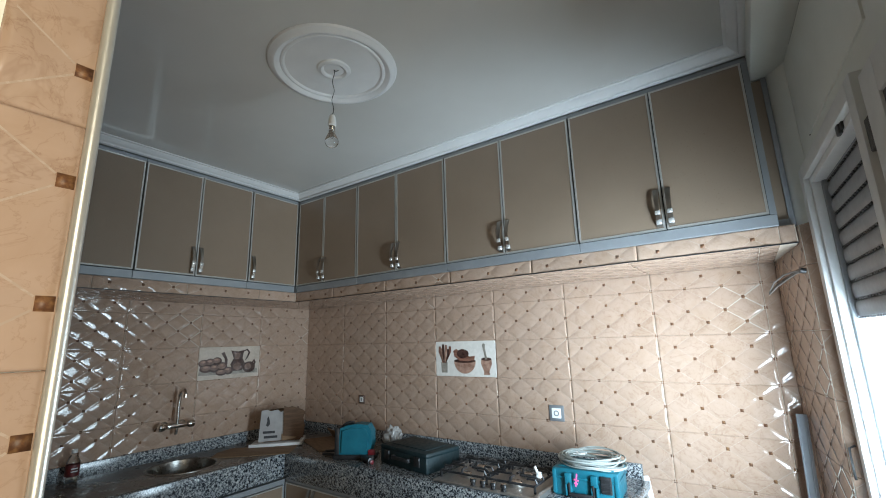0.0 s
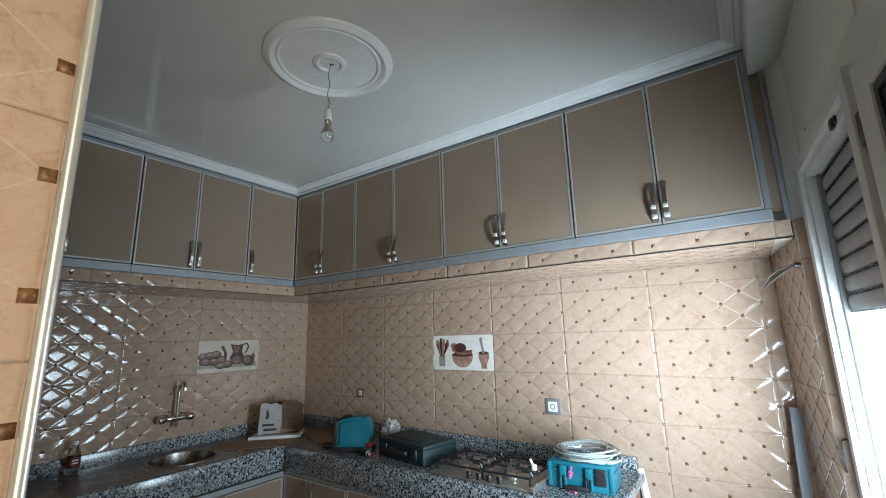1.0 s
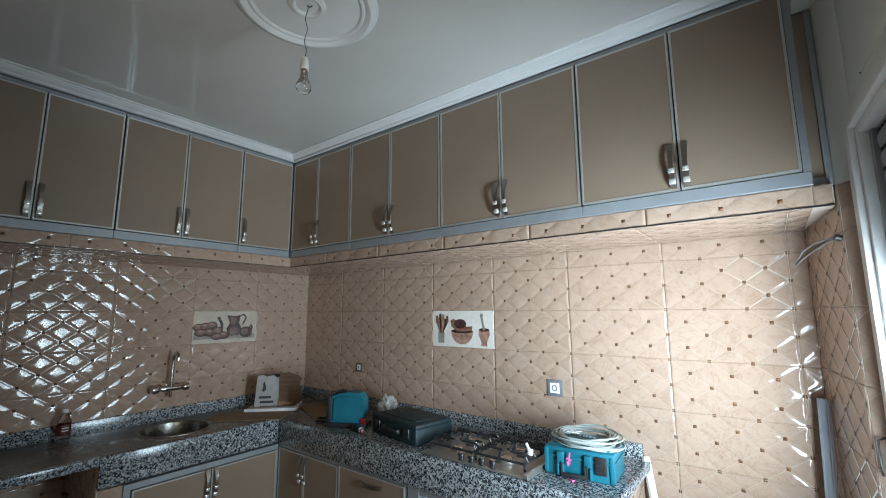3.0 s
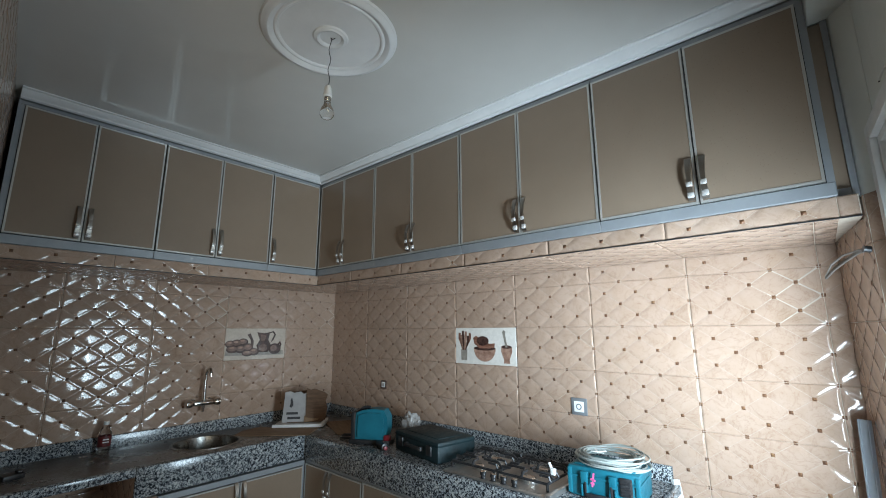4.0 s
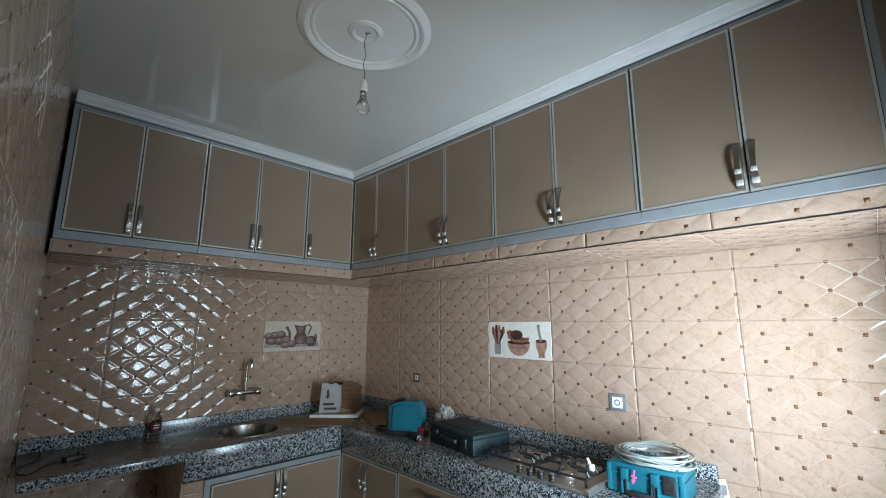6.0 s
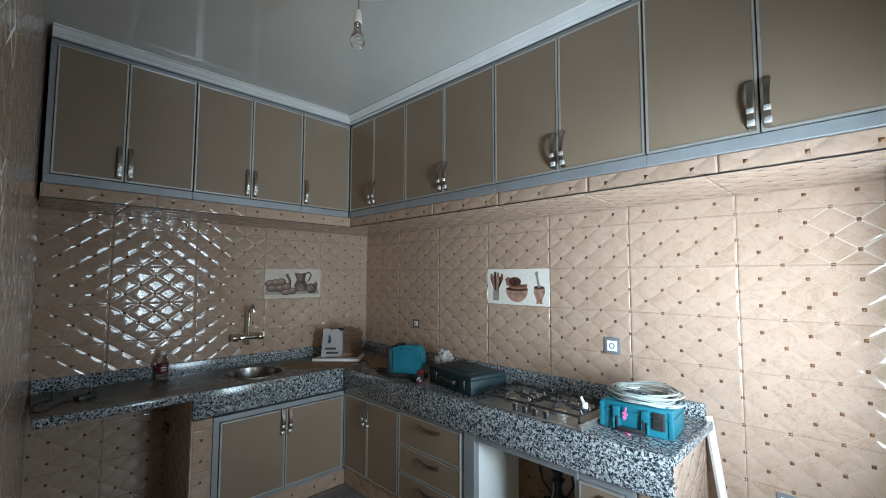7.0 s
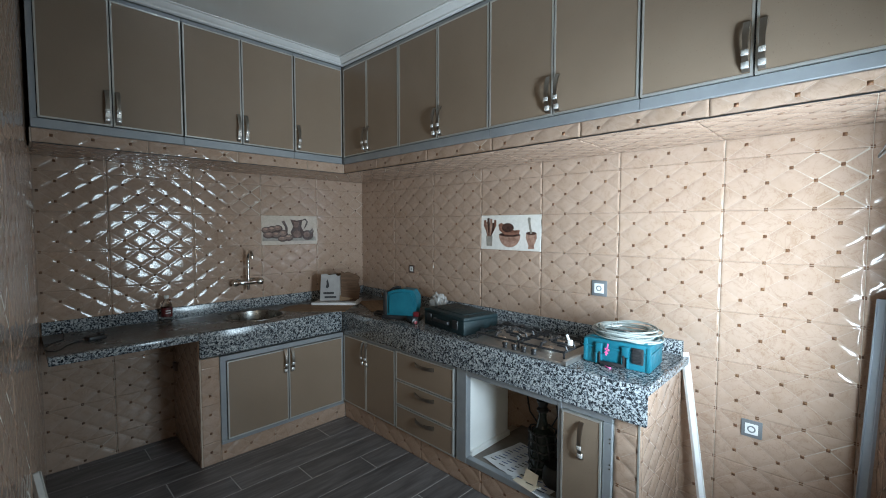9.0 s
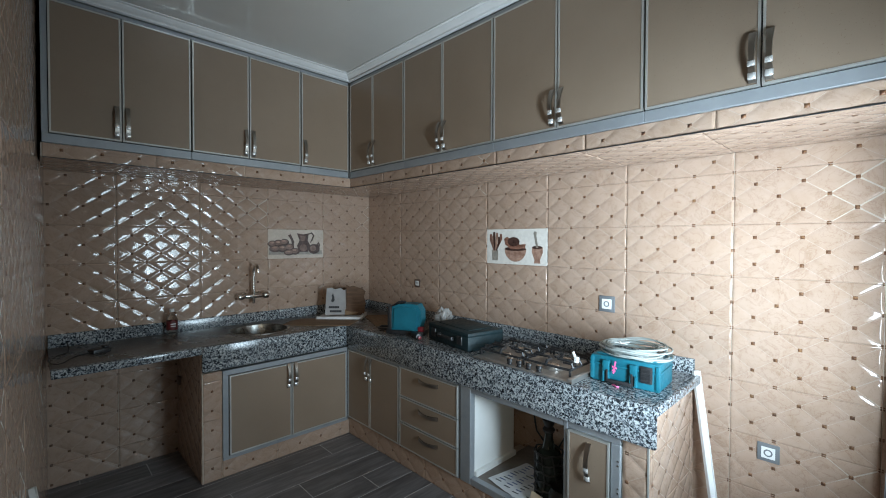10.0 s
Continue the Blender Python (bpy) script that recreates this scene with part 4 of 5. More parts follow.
drill = thing("drill_case", pose(1.660, -0.375, CT, 0, 0, -10) @ Matrix.Diagonal((1.12, 0.96, 0.95, 1)), "dark green plastic drill case lying flat", "tool case")
part("base", bx(-0.20, 0.20, -0.15, 0.15, 0, 0.098, 0.012), DGREEN, drill)
part("lid", joined(bx(-0.202, 0.202, -0.152, 0.152, 0.0865, 0.122, 0.016), bx(-0.15, 0.15, -0.10, 0.10, 0.12, 0.127, 0.004)), DGREEN, drill)
part("handle", joined(bx(-0.07, 0.07, -0.178, -0.164, 0.05, 0.072, 0.005), bx(-0.075, -0.055, -0.176, -0.148, 0.048, 0.074, 0.004), bx(0.055, 0.075, -0.176, -0.148, 0.048, 0.074, 0.004)), BLACK, drill)
for x in (-0.13, 0.13):
    part("latch", bx(x - 0.022, x + 0.022, -0.162, -0.150, 0.035, 0.092, 0.004), BLACK, drill)

saw = thing("power_tool", pose(1.189, -0.473, CT, 0, 0, 28) @ Matrix.Scale(1.06, 4), "teal power tool with black base standing on the worktop", "power tool")
part("housing", moved(joined(slab([(-0.102, 0.02), (0.095, 0.03), (0.112, 0.09), (0.110, 0.165), (0.085, 0.205), (0.02, 0.212), (-0.03, 0.205), (-0.06, 0.20), (-0.098, 0.185), (-0.105, 0.10)], -0.045, 0.045), slab([(-0.085, 0.04), (0.08, 0.05), (0.092, 0.15), (0.07, 0.185), (-0.02, 0.188), (-0.08, 0.17)], -0.056, 0.056)), pose(0, 0, 0, 90)), TEAL, saw)
part("grip", tube([(-0.100, 0, 0.185), (-0.07, 0, 0.208), (-0.045, 0.0, 0.214), (-0.02, 0, 0.212)], 0.010, 10), BLACK, saw, "black rubber grip")
part("foot", bx(-0.14, 0.13, -0.06, 0.06, 0.0, 0.028, 0.006), BLACK, saw)
part("side_cover", bx(-0.135, -0.1, -0.052, 0.052, 0.02, 0.19, 0.012), BLACK, saw)
part("trigger", bx(0.09, 0.135, -0.055, -0.03, 0.025, 0.06, 0.008), RED, saw, "red plastic part")
strap = thing("tool_strap", pose(1.023, -0.545, CT), "black strap and plug lying beside the power tool", "strap")
part("strap", tube([(0.12, 0.02, 0.012), (0.05, 0.03, 0.012), (-0.03, 0.02, 0.01), (-0.08, -0.01, 0.012), (-0.10, 0.03, 0.02), (-0.05, 0.06, 0.02), (0.03, 0.07, 0.012)], 0.009, 8), BLACK, strap)
dark = thing("grinder_guard", pose(1.343, -0.53, CT, 0, 0, -20), "black tool handle with a red end beside the drill case", "tool part")
part("grip", moved(lathe([(0, 0), (0.018, 0.005), (0.02, 0.04), (0.016, 0.09), (0.02, 0.12), (0, 0.125)], 16), pose(-0.06, 0, 0.021, 0, 90)), BLACK, dark)
part("cap", moved(lathe([(0, 0), (0.011, 0.002), (0.012, 0.014), (0, 0.018)], 16), pose(0.065, 0, 0.017, 0, 90)), RED, dark)
bag = thing("crumpled_bag", pose(1.235, -0.16, CT), "crumpled translucent white plastic bag", "plastic bag")
bm = bmesh.new()
bmesh.ops.create_icosphere(bm, subdivisions=4, radius=1.0)
for v in bm.verts:
    n = noise.fractal(v.co * 2.2, 0.6, 2.0, 4)
    v.co = Vector((v.co.x * 0.075, v.co.y * 0.06, max(v.co.z * 0.075, -0.07) + 0.072)) * (1 + 0.25 * n)
    v.co.z = max(v.co.z, 0.001)
part("bag", bm, mottle(material("thin_plastic"), [(0.4, (0.35, 0.34, 0.33)), (0.7, (0.62, 0.61, 0.60))], 12.0, rough=(0.2, 0.4)), bag)

# ---------- carton, cardboard, bottle, adapter ----------
carton = thing("carton_box", pose(0.262, -0.455, CT + 0.024, 0, 0, 12), "torn open carton with one white printed side", "carton")
part("white_side", slab([(-0.10, 0), (0.09, 0), (0.095, 0.16), (0.08, 0.225), (0.055, 0.215), (0.03, 0.235), (-0.02, 0.225), (-0.05, 0.238), (-0.09, 0.232)], 0, 0.004), GREYCARD, carton, "white printed cardboard side", pose(0.02, -0.09, 0, 84, 0, 38))
part("printed_mark", slab([(-0.05, 0.12), (-0.035, 0.11), (-0.02, 0.13), (-0.025, 0.16), (-0.035, 0.19), (-0.045, 0.17), (-0.042, 0.15)], 0.0045, 0.006), INK, carton, "", pose(0.02, -0.09, 0, 84, 0, 38))
for k, (a, b) in enumerate(((-0.07, 0.02), (-0.06, 0.04))):
    part("print_bar", bx(a, b, 0.06 - 0.035 * k, 0.078 - 0.035 * k, 0.0045, 0.0055), INK, carton, "", pose(0.02, -0.09, 0, 84, 0, 38))
part("brown_side", slab([(0, 0), (0.15, 0), (0.165, 0.10), (0.15, 0.16), (0.165, 0.205), (0.14, 0.225), (0.10, 0.240), (0.06, 0.256), (0.03, 0.248), (0.0, 0.262)], 0, 0.005), SHADECARD, carton, "torn brown cardboard side", pose(0.088, -0.043, 0, 88, 0, 46))
part("torn_flap", slab([(0.0, 0.0), (0.10, 0.012), (0.155, 0.045), (0.12, 0.06), (0.05, 0.075), (0.0, 0.05)], 0, 0.004), CARD, carton, "bent torn cardboard flap", pose(0.095, -0.062, 0.002, 62, 0, 50))
part("back_side", slab([(-0.1, 0), (0.2, 0), (0.2, 0.20), (0.05, 0.22), (-0.1, 0.21)], 0, 0.005), SHADECARD, carton, "", pose(-0.10, 0.07, 0, 90, 0, 40))
part("bottom", bx(-0.14, 0.15, -0.10, 0.10, 0, 0.004), SHADECARD, carton, "", pose(0.03, 0.03, 0, 0, 0, 38))
tray = thing("white_tray", pose(0.358, -0.522, CT + 0.006, 0, 0, 45), "white polystyrene packing tray under the carton", "packing")
part("tray", joined(bx(-0.20, 0.19, -0.075, 0.14, 0, 0.014, 0.004), bx(-0.20, 0.19, -0.075, -0.055, 0.012, 0.022, 0.004), bx(0.165, 0.19, -0.05, 0.14, 0.012, 0.03, 0.004)), PAPERW, tray)
sheet = thing("cardboard_sheet", pose(0.40, -0.742, CT + 0.0015, 0, 0, 42), "flat brown cardboard sheet lying on the worktop", "cardboard")
part("sheet", slab([(-0.26, -0.13), (-0.1, -0.14), (0.1, -0.125), (0.27, -0.12), (0.28, 0.13), (0.02, 0.15), (-0.2, 0.14), (-0.27, 0.02)], 0, 0.004), CARD, sheet)
sheet2 = thing("cardboard_sheet", pose(0.655, -0.29, CT + 0.0015, 0, 0, -20), "flat brown cardboard sheet in the worktop corner", "cardboard")
part("sheet", slab([(-0.25, -0.12), (0.24, -0.14), (0.26, 0.1), (-0.2, 0.13)], 0, 0.004), CARD, sheet2)
part("flap", moved(bx(-0.2, 0.2, 0, 0.004, 0, 0.09), pose(0.02, 0.12, 0.004, 35)), CARD, sheet2)

bottle = thing("plastic_bottle", pose(0.085, -1.725, CT), "small clear plastic bottle with a dark red label", "bottle")
part("bottle", lathe([(0, 0.002), (0.030, 0.002), (0.034, 0.008), (0.034, 0.10), (0.032, 0.118), (0.022, 0.142), (0.013, 0.158), (0.0125, 0.175), (0, 0.176)], 28), PETGLASS, bottle)
part("label", lathe([(0.0346, 0.038), (0.0350, 0.040), (0.0350, 0.098), (0.0346, 0.10)], 28), LABELRED, bottle, "dark red wrap label")
part("cap", moved(cyl(0.0145, 0.014, 0.165, 0.185, 20), pose(0, 0, 0)), WHITEP, bottle)
for k in range(2):
    part("label_bar", moved(bx(-0.016, 0.016, -0.001, 0.0006, 0.062 + 0.016 * k, 0.068 + 0.016 * k), pose(0.0352, 0, 0, 0, 0, 90)), PAPERW, bottle)

adapter = thing("power_adapter", pose(0.34, -2.15, CT, 0, 0, 20) @ Matrix.Diagonal((0.9, 0.9, 0.75, 1)), "black power adapter with a looped thin cable", "adapter")
part("brick", bx(-0.035, 0.035, -0.05, 0.05, 0.0, 0.034, 0.006), BLACK, adapter)
part("plug", bx(-0.02, 0.02, 0.02, 0.045, 0.034, 0.05, 0.004), BLACK, adapter)
part("cable", tube([(-0.01, -0.05, 0.012), (-0.03, -0.10, 0.004), (0.02, -0.17, 0.003), (0.08, -0.22, 0.003), (0.10, -0.26, 0.003), (0.05, -0.275, 0.003), (-0.05, -0.25, 0.003), (-0.13, -0.18, 0.003), (-0.17, -0.10, 0.004), (-0.25, -0.06, 0.02), (-0.30, -0.05, 0.05)], 0.0046, 6), BLACK, adapter)

# ---------- inside the open unit ----------
lantern = thing("netted_bottle", pose(2.344, -0.439, 0.1655), "dark green glass bottle standing in a black wire cage", "bottle")
part("bottle", lathe([(0, 0), (0.062, 0), (0.068, 0.01), (0.068, 0.235), (0.060, 0.258), (0.036, 0.275), (0.028, 0.30), (0.022, 0.33), (0.022, 0.36), (0, 0.36)], 28), mottle(material("dark_glass"), [(0.3, (0.010, 0.014, 0.012)), (0.7, (0.03, 0.04, 0.035))], 25.0, rough=(0.06, 0.2)), lantern)
part("stopper", lathe([(0, 0.36), (0.030, 0.362), (0.034, 0.375), (0.022, 0.39), (0.030, 0.41), (0.036, 0.428), (0, 0.43)], 24), BLACK, lantern)
for k in range(6):
    part("cage_ring", moved(tube([(0.076 * math.cos(a * 0.314), 0.076 * math.sin(a * 0.314), 0.006 * math.sin(a * 1.57 + k)) for a in range(20)], 0.0045, 6, True), pose(0, 0, 0.015 + 0.048 * k)), BLACK, lantern)
for k in range(8):
    a = k * math.pi / 4
    part("cage_wire", tube([(0.075 * math.cos(a), 0.075 * math.sin(a), 0.004), (0.077 * math.cos(a + 0.3), 0.077 * math.sin(a + 0.3), 0.13), (0.075 * math.cos(a), 0.075 * math.sin(a), 0.262)], 0.004, 6), BLACK, lantern)
pot = thing("dark_pot", pose(2.455, -0.486, 0.1655), "small round black pot", "pot")
part("pot", lathe([(0, 0), (0.05, 0.002), (0.068, 0.03), (0.07, 0.08), (0.055, 0.115), (0.06, 0.125), (0.05, 0.12), (0, 0.11)], 28), IRON, pot)
hose = thing("gas_hose", pose(2.07, -0.02, 0.13), "thin black gas hose looping down the wall", "hose")
part("hose", tube([(0.30, -0.02, 0.56), (0.18, -0.02, 0.53), (0.06, -0.02, 0.48), (-0.04, -0.02, 0.40), (-0.09, -0.02, 0.29), (-0.06, -0.025, 0.17), (0.02, -0.03, 0.10), (0.11, -0.035, 0.12), (0.16, -0.04, 0.21), (0.14, -0.04, 0.32), (0.07, -0.035, 0.37)], 0.006, 8), BLACK, hose)
sheetp = thing("printed_sheet", pose(2.262, -0.435, 0.1652, 0, 0, -12) @ Matrix.Diagonal((1.12, 1.16, 1, 1)), "crumpled white printed plastic sheet with blue stripes of print", "wrapping")
bm = bmesh.new()
bmesh.ops.create_grid(bm, x_segments=24, y_segments=18, size=0.5, matrix=Matrix.Diagonal((0.42, 0.27, 1, 1)))
for v in bm.verts:
    v.co.z = 0.004 + 0.010 * abs(noise.noise(v.co * 14))
part("sheet", bm, PAPERW, sheetp)
rnd = random.Random(11)
for k in range(10):
    for j in range(6):
        x, y, l = -0.17 + 0.066 * j + rnd.uniform(-0.006, 0.006), -0.112 + 0.0245 * k, rnd.uniform(0.024, 0.044)
        part("print_bar", moved(bx(0, l, -0.0026, 0.0026, 0, 0.0012), pose(x, y, 0.0135, 0, 0, 14)), INKBLUE if rnd.random() < 0.5 else INK, sheetp)
piece = thing("cardboard_offcut", pose(2.34, -0.592, 0.1735, 0, 0, -10), "folded cream cardboard offcut", "cardboard")
part("offcut", joined(bx(-0.07, 0.06, -0.03, 0.04, 0, 0.003), moved(bx(-0.04, 0.05, 0, 0.003, 0, 0.06), pose(0, 0.02, 0.002, -20))), mottle(material("cream_card"), [(0.3, (0.55, 0.45, 0.33)), (0.7, (0.66, 0.56, 0.43))], 10.0), piece)


# ---------- sockets and leaning profiles ----------
def socket(m, sz, frame_mat, label, switch=False):
    s = thing("wall_socket", m, label, "socket")
    part("frame", bx(-sz, sz, -sz, sz, 0.003, 0.011, 0.003), frame_mat, s)
    p = part("insert", bx(-sz * 0.62, sz * 0.62, -sz * 0.62, sz * 0.62, 0.0112, 0.0135, 0.001, 1), WHITEP, s, "white insert")
    if switch:
        part("mark", bx(-0.006, 0.006, -0.012, 0.012, 0.0136, 0.0145), SOCKFR, p)
    else:
        ring = lathe([(0.011, 0.0136), (0.011, 0.0148), (0.017, 0.0148), (0.017, 0.0136)], 24)
        part("socket_hole", ring, SOCKFR, p)
    return s


socket(NORTH @ pose(0.754, 1.181, 0), 0.034, SOCKBR, "small brown-framed wall switch on the tiles", True)
socket(NORTH @ pose(2.46, 1.187, 0), 0.047, SOCKFR, "grey-framed white wall socket on the tiles")
socket(NORTH @ pose(3.232, 0.583, 0), 0.042, SOCKFR, "grey-framed white wall socket low on the tiles")
js = thing("junction_socket", pose(0.09, -1.676, 0.548, 90, 0, 0), "small dark socket on the side of the tiled pier", "socket")
part("frame", bx(-0.03, 0.03, -0.03, 0.03, -0.002, 0.02, 0.004), SOCKBR, js)


def leaning(name, foot, top, wd, th, mat, label):
    a, b = Vector(foot), Vector(top)
    d = (b - a)
    m = d.to_track_quat("Z", "Y").to_matrix().to_4x4()
    m.translation = a
    t = thing(name, m, label, "profile")
    L = d.length
    part("back", bx(-wd / 2, wd / 2, -th / 2, -th / 2 + 0.003, 0, L, 0.0008, 1), mat, t)
    for x in (-wd / 2, wd / 2 - 0.003):
        part("flange", bx(x, x + 0.003, -th / 2 + 0.0031, th / 2, 0, L, 0.0008, 1), mat, t)
    part("web", bx(-wd / 2 + 0.0031, wd / 2 - 0.0031, -0.001, 0.002, 0.001, L - 0.001), mat, t)
    return t


leaning("white_profile", (3.09, -0.14, 0.0), (2.935, -0.02, 0.90), 0.034, 0.02, WHITEP, "white aluminium profile leaning against the tiles")
leaning("grey_profile", (3.600, -0.19, 0.0), (3.646, -0.085, 1.275), 0.034, 0.028, ALU, "long grey aluminium profile leaning in the corner")
leaning("short_profile", (1.45, -2.36, 0.0), (1.32, -2.45, 0.60), 0.03, 0.02, TRIM, "short aluminium offcut leaning against the tiled wall")


# ---------- window and roller shutter ----------
s0, s1, z0, z1 = w["s0"], w["s1"], w["z0"], w["z1"]
win = structure("window_1", joined(bx(s0, s0 + 0.05, -0.03, 0.06, z0, z1, 0.004), bx(s1 - 0.05, s1, -0.03, 0.06, z0, z1, 0.004), bx(s0 + 0.0505, s1 - 0.0505, -0.03, 0.06, z1 - 0.05, z1, 0.004), bx(s0 + 0.0505, s1 - 0.0505, -0.03, 0.06, z0, z0 + 0.05, 0.004)),
                WHITEP, "white aluminium window, open, with half-lowered roller shutter", "window", WALL_C)
part("inner_frame", joined(bx(s0 + 0.051, s0 + 0.075, -0.012, 0.05, z0 + 0.051, z1 - 0.051, 0.003), bx(s1 - 0.075, s1 - 0.051, -0.012, 0.05, z0 + 0.051, z1 - 0.051, 0.003), bx(s0 + 0.076, s1 - 0.076, -0.012, 0.05, z1 - 0.075, z1 - 0.051, 0.003)), WHITEP, win)
part("latch", joined(bx(s0 + 0.515, s0 + 0.575, -0.018, 0.004, z1 - 0.070, z1 - 0.048, 0.003), bx(s0 + 0.53, s0 + 0.56, -0.022, -0.012, z1 - 0.078, z1 - 0.042, 0.003)), BLACK, win, "black roller latch")
for k, zh in enumerate((0.95, 1.55, 2.08)):
    part("hinge", joined(bx(s1 + 0.001, s1 + 0.062, -0.024, -0.010, zh - 0.04, zh + 0.04, 0.003)), BLACK, win)
sash = part("sash", joined(bx(s1 + 0.06, s1 + 0.15, -0.032, -0.008, z0 + 0.02, z1 - 0.045, 0.004), bx(s1 + 0.62, s1 + 0.71, -0.032, -0.008, z0 + 0.02, z1 - 0.045, 0.004), bx(s1 + 0.1505, s1 + 0.6195, -0.032, -0.008, z1 - 0.13, z1 - 0.045, 0.004), bx(s1 + 0.1505, s1 + 0.6195, -0.032, -0.008, z0 + 0.02, z0 + 0.105, 0.004)), WHITEP, win, "window sash folded back against the wall")
part("gasket", joined(bx(s1 + 0.151, s1 + 0.17, -0.026, -0.010, z0 + 0.106, z1 - 0.131), bx(s1 + 0.60, s1 + 0.619, -0.026, -0.010, z0 + 0.106, z1 - 0.131), bx(s1 + 0.1705, s1 + 0.5995, -0.026, -0.010, z1 - 0.15, z1 - 0.131), bx(s1 + 0.1705, s1 + 0.5995, -0.026, -0.010, z0 + 0.106, z0 + 0.125)), BLACK, sash)
part("pane", bx(s1 + 0.1705, s1 + 0.5995, -0.020, -0.016, z0 + 0.1255, z1 - 0.1505), material("smoked_glass", (0.08, 0.09, 0.10), 0.04), sash)
part("inner_track", bx(s0 + 0.0755, s0 + 0.10, 0.014, 0.045, z0 + 0.062, z1 - 0.0755, 0.002), ALU, win, "grey shutter guide rail")
part("sill", bx(s0 + 0.052, s1 - 0.052, -0.01, 0.21, z0 + 0.051, z0 + 0.06), WHITEP, win)
zz = z1 - 0.058
while zz > 1.70:
    part("slat", moved(cyl(0.030, 0.030, s0 + 0.101, s1 - 0.077, 14), Matrix(((0, 0, 1, 0), (0.40, 0, 0, 0.036), (0, 1, 0, zz), (0, 0, 0, 1)))), SHUTTER, win, "grey shutter slat")
    part("slot_row", joined(*[bx(s0 + 0.11 + 0.028 * k, s0 + 0.128 + 0.028 * k, 0.0245, 0.030, zz - 0.033, zz - 0.027) for k in range(20)]), BLACK, win, "row of dark air slots")
    zz -= 0.060
structure("trim_shutter_box", bx(0.775, 1.45, -0.006, 0.007, 2.33, 2.70, 0.003), PAINT, "painted cover panel of the shutter box", "panel", WALL_C)
# black strips stand in for the shade in the crack round the cover
structure("trim_box_gap", joined(bx(0.767, 0.7745, -0.003, 0.004, 2.33, 2.708), bx(0.7746, 1.45, -0.003, 0.004, 2.7005, 2.708)), BLACK, "black strips for the shaded gap round the shutter box cover", "gap", WALL_C)
DULLWIRE = mottle(material("dull_wire_sheath"), [(0.3, (0.085, 0.072, 0.062)), (0.7, (0.17, 0.15, 0.135))], 20.0, rough=(0.4, 0.55))
stub = thing("cable_stub", WALL_C @ pose(0.53, -0.062, 1.872), "short cable end sticking out of the window wall", "cable")
for dz, dy in ((0.0, 0.0), (0.012, -0.008), (-0.010, -0.004)):
    part("cable", tube([(0, 0.006, 0), (-0.03, -0.02, 0.0 + dz * 0.4), (-0.09, -0.045 + dy, -0.012 + dz), (-0.15, -0.075 + dy, -0.035 + dz), (-0.20, -0.10, -0.065 + dz * 0.3)], 0.0035, 8), DULLWIRE, stub)
part("tip", tube([(0.0, 0.006, 0.0), (0.004, -0.012, 0.004)], 0.011, 10), BLACK, stub)
wirehook = thing("wire_end", WALL_C @ pose(0.572, -0.034, 1.19), "thin dark wire end on the tiled wall", "cable")
part("wire", tube([(0, 0.006, 0.06), (0, -0.012, 0.05), (0.01, -0.014, 0.0), (0.005, -0.012, -0.05)], 0.004, 6), BLACK, wirehook)


# ---------- door jamb ----------
jamb = thing("jamb_trim", pose(2.954, -2.561, 0), "silver aluminium edge strip on the tiled door jamb", "edge strip", "", "structure")
part("strip", tube([(0.003, 0.004, 0.0), (0.003, 0.004, 2.3)], 0.0065, 12), TRIM, jamb)


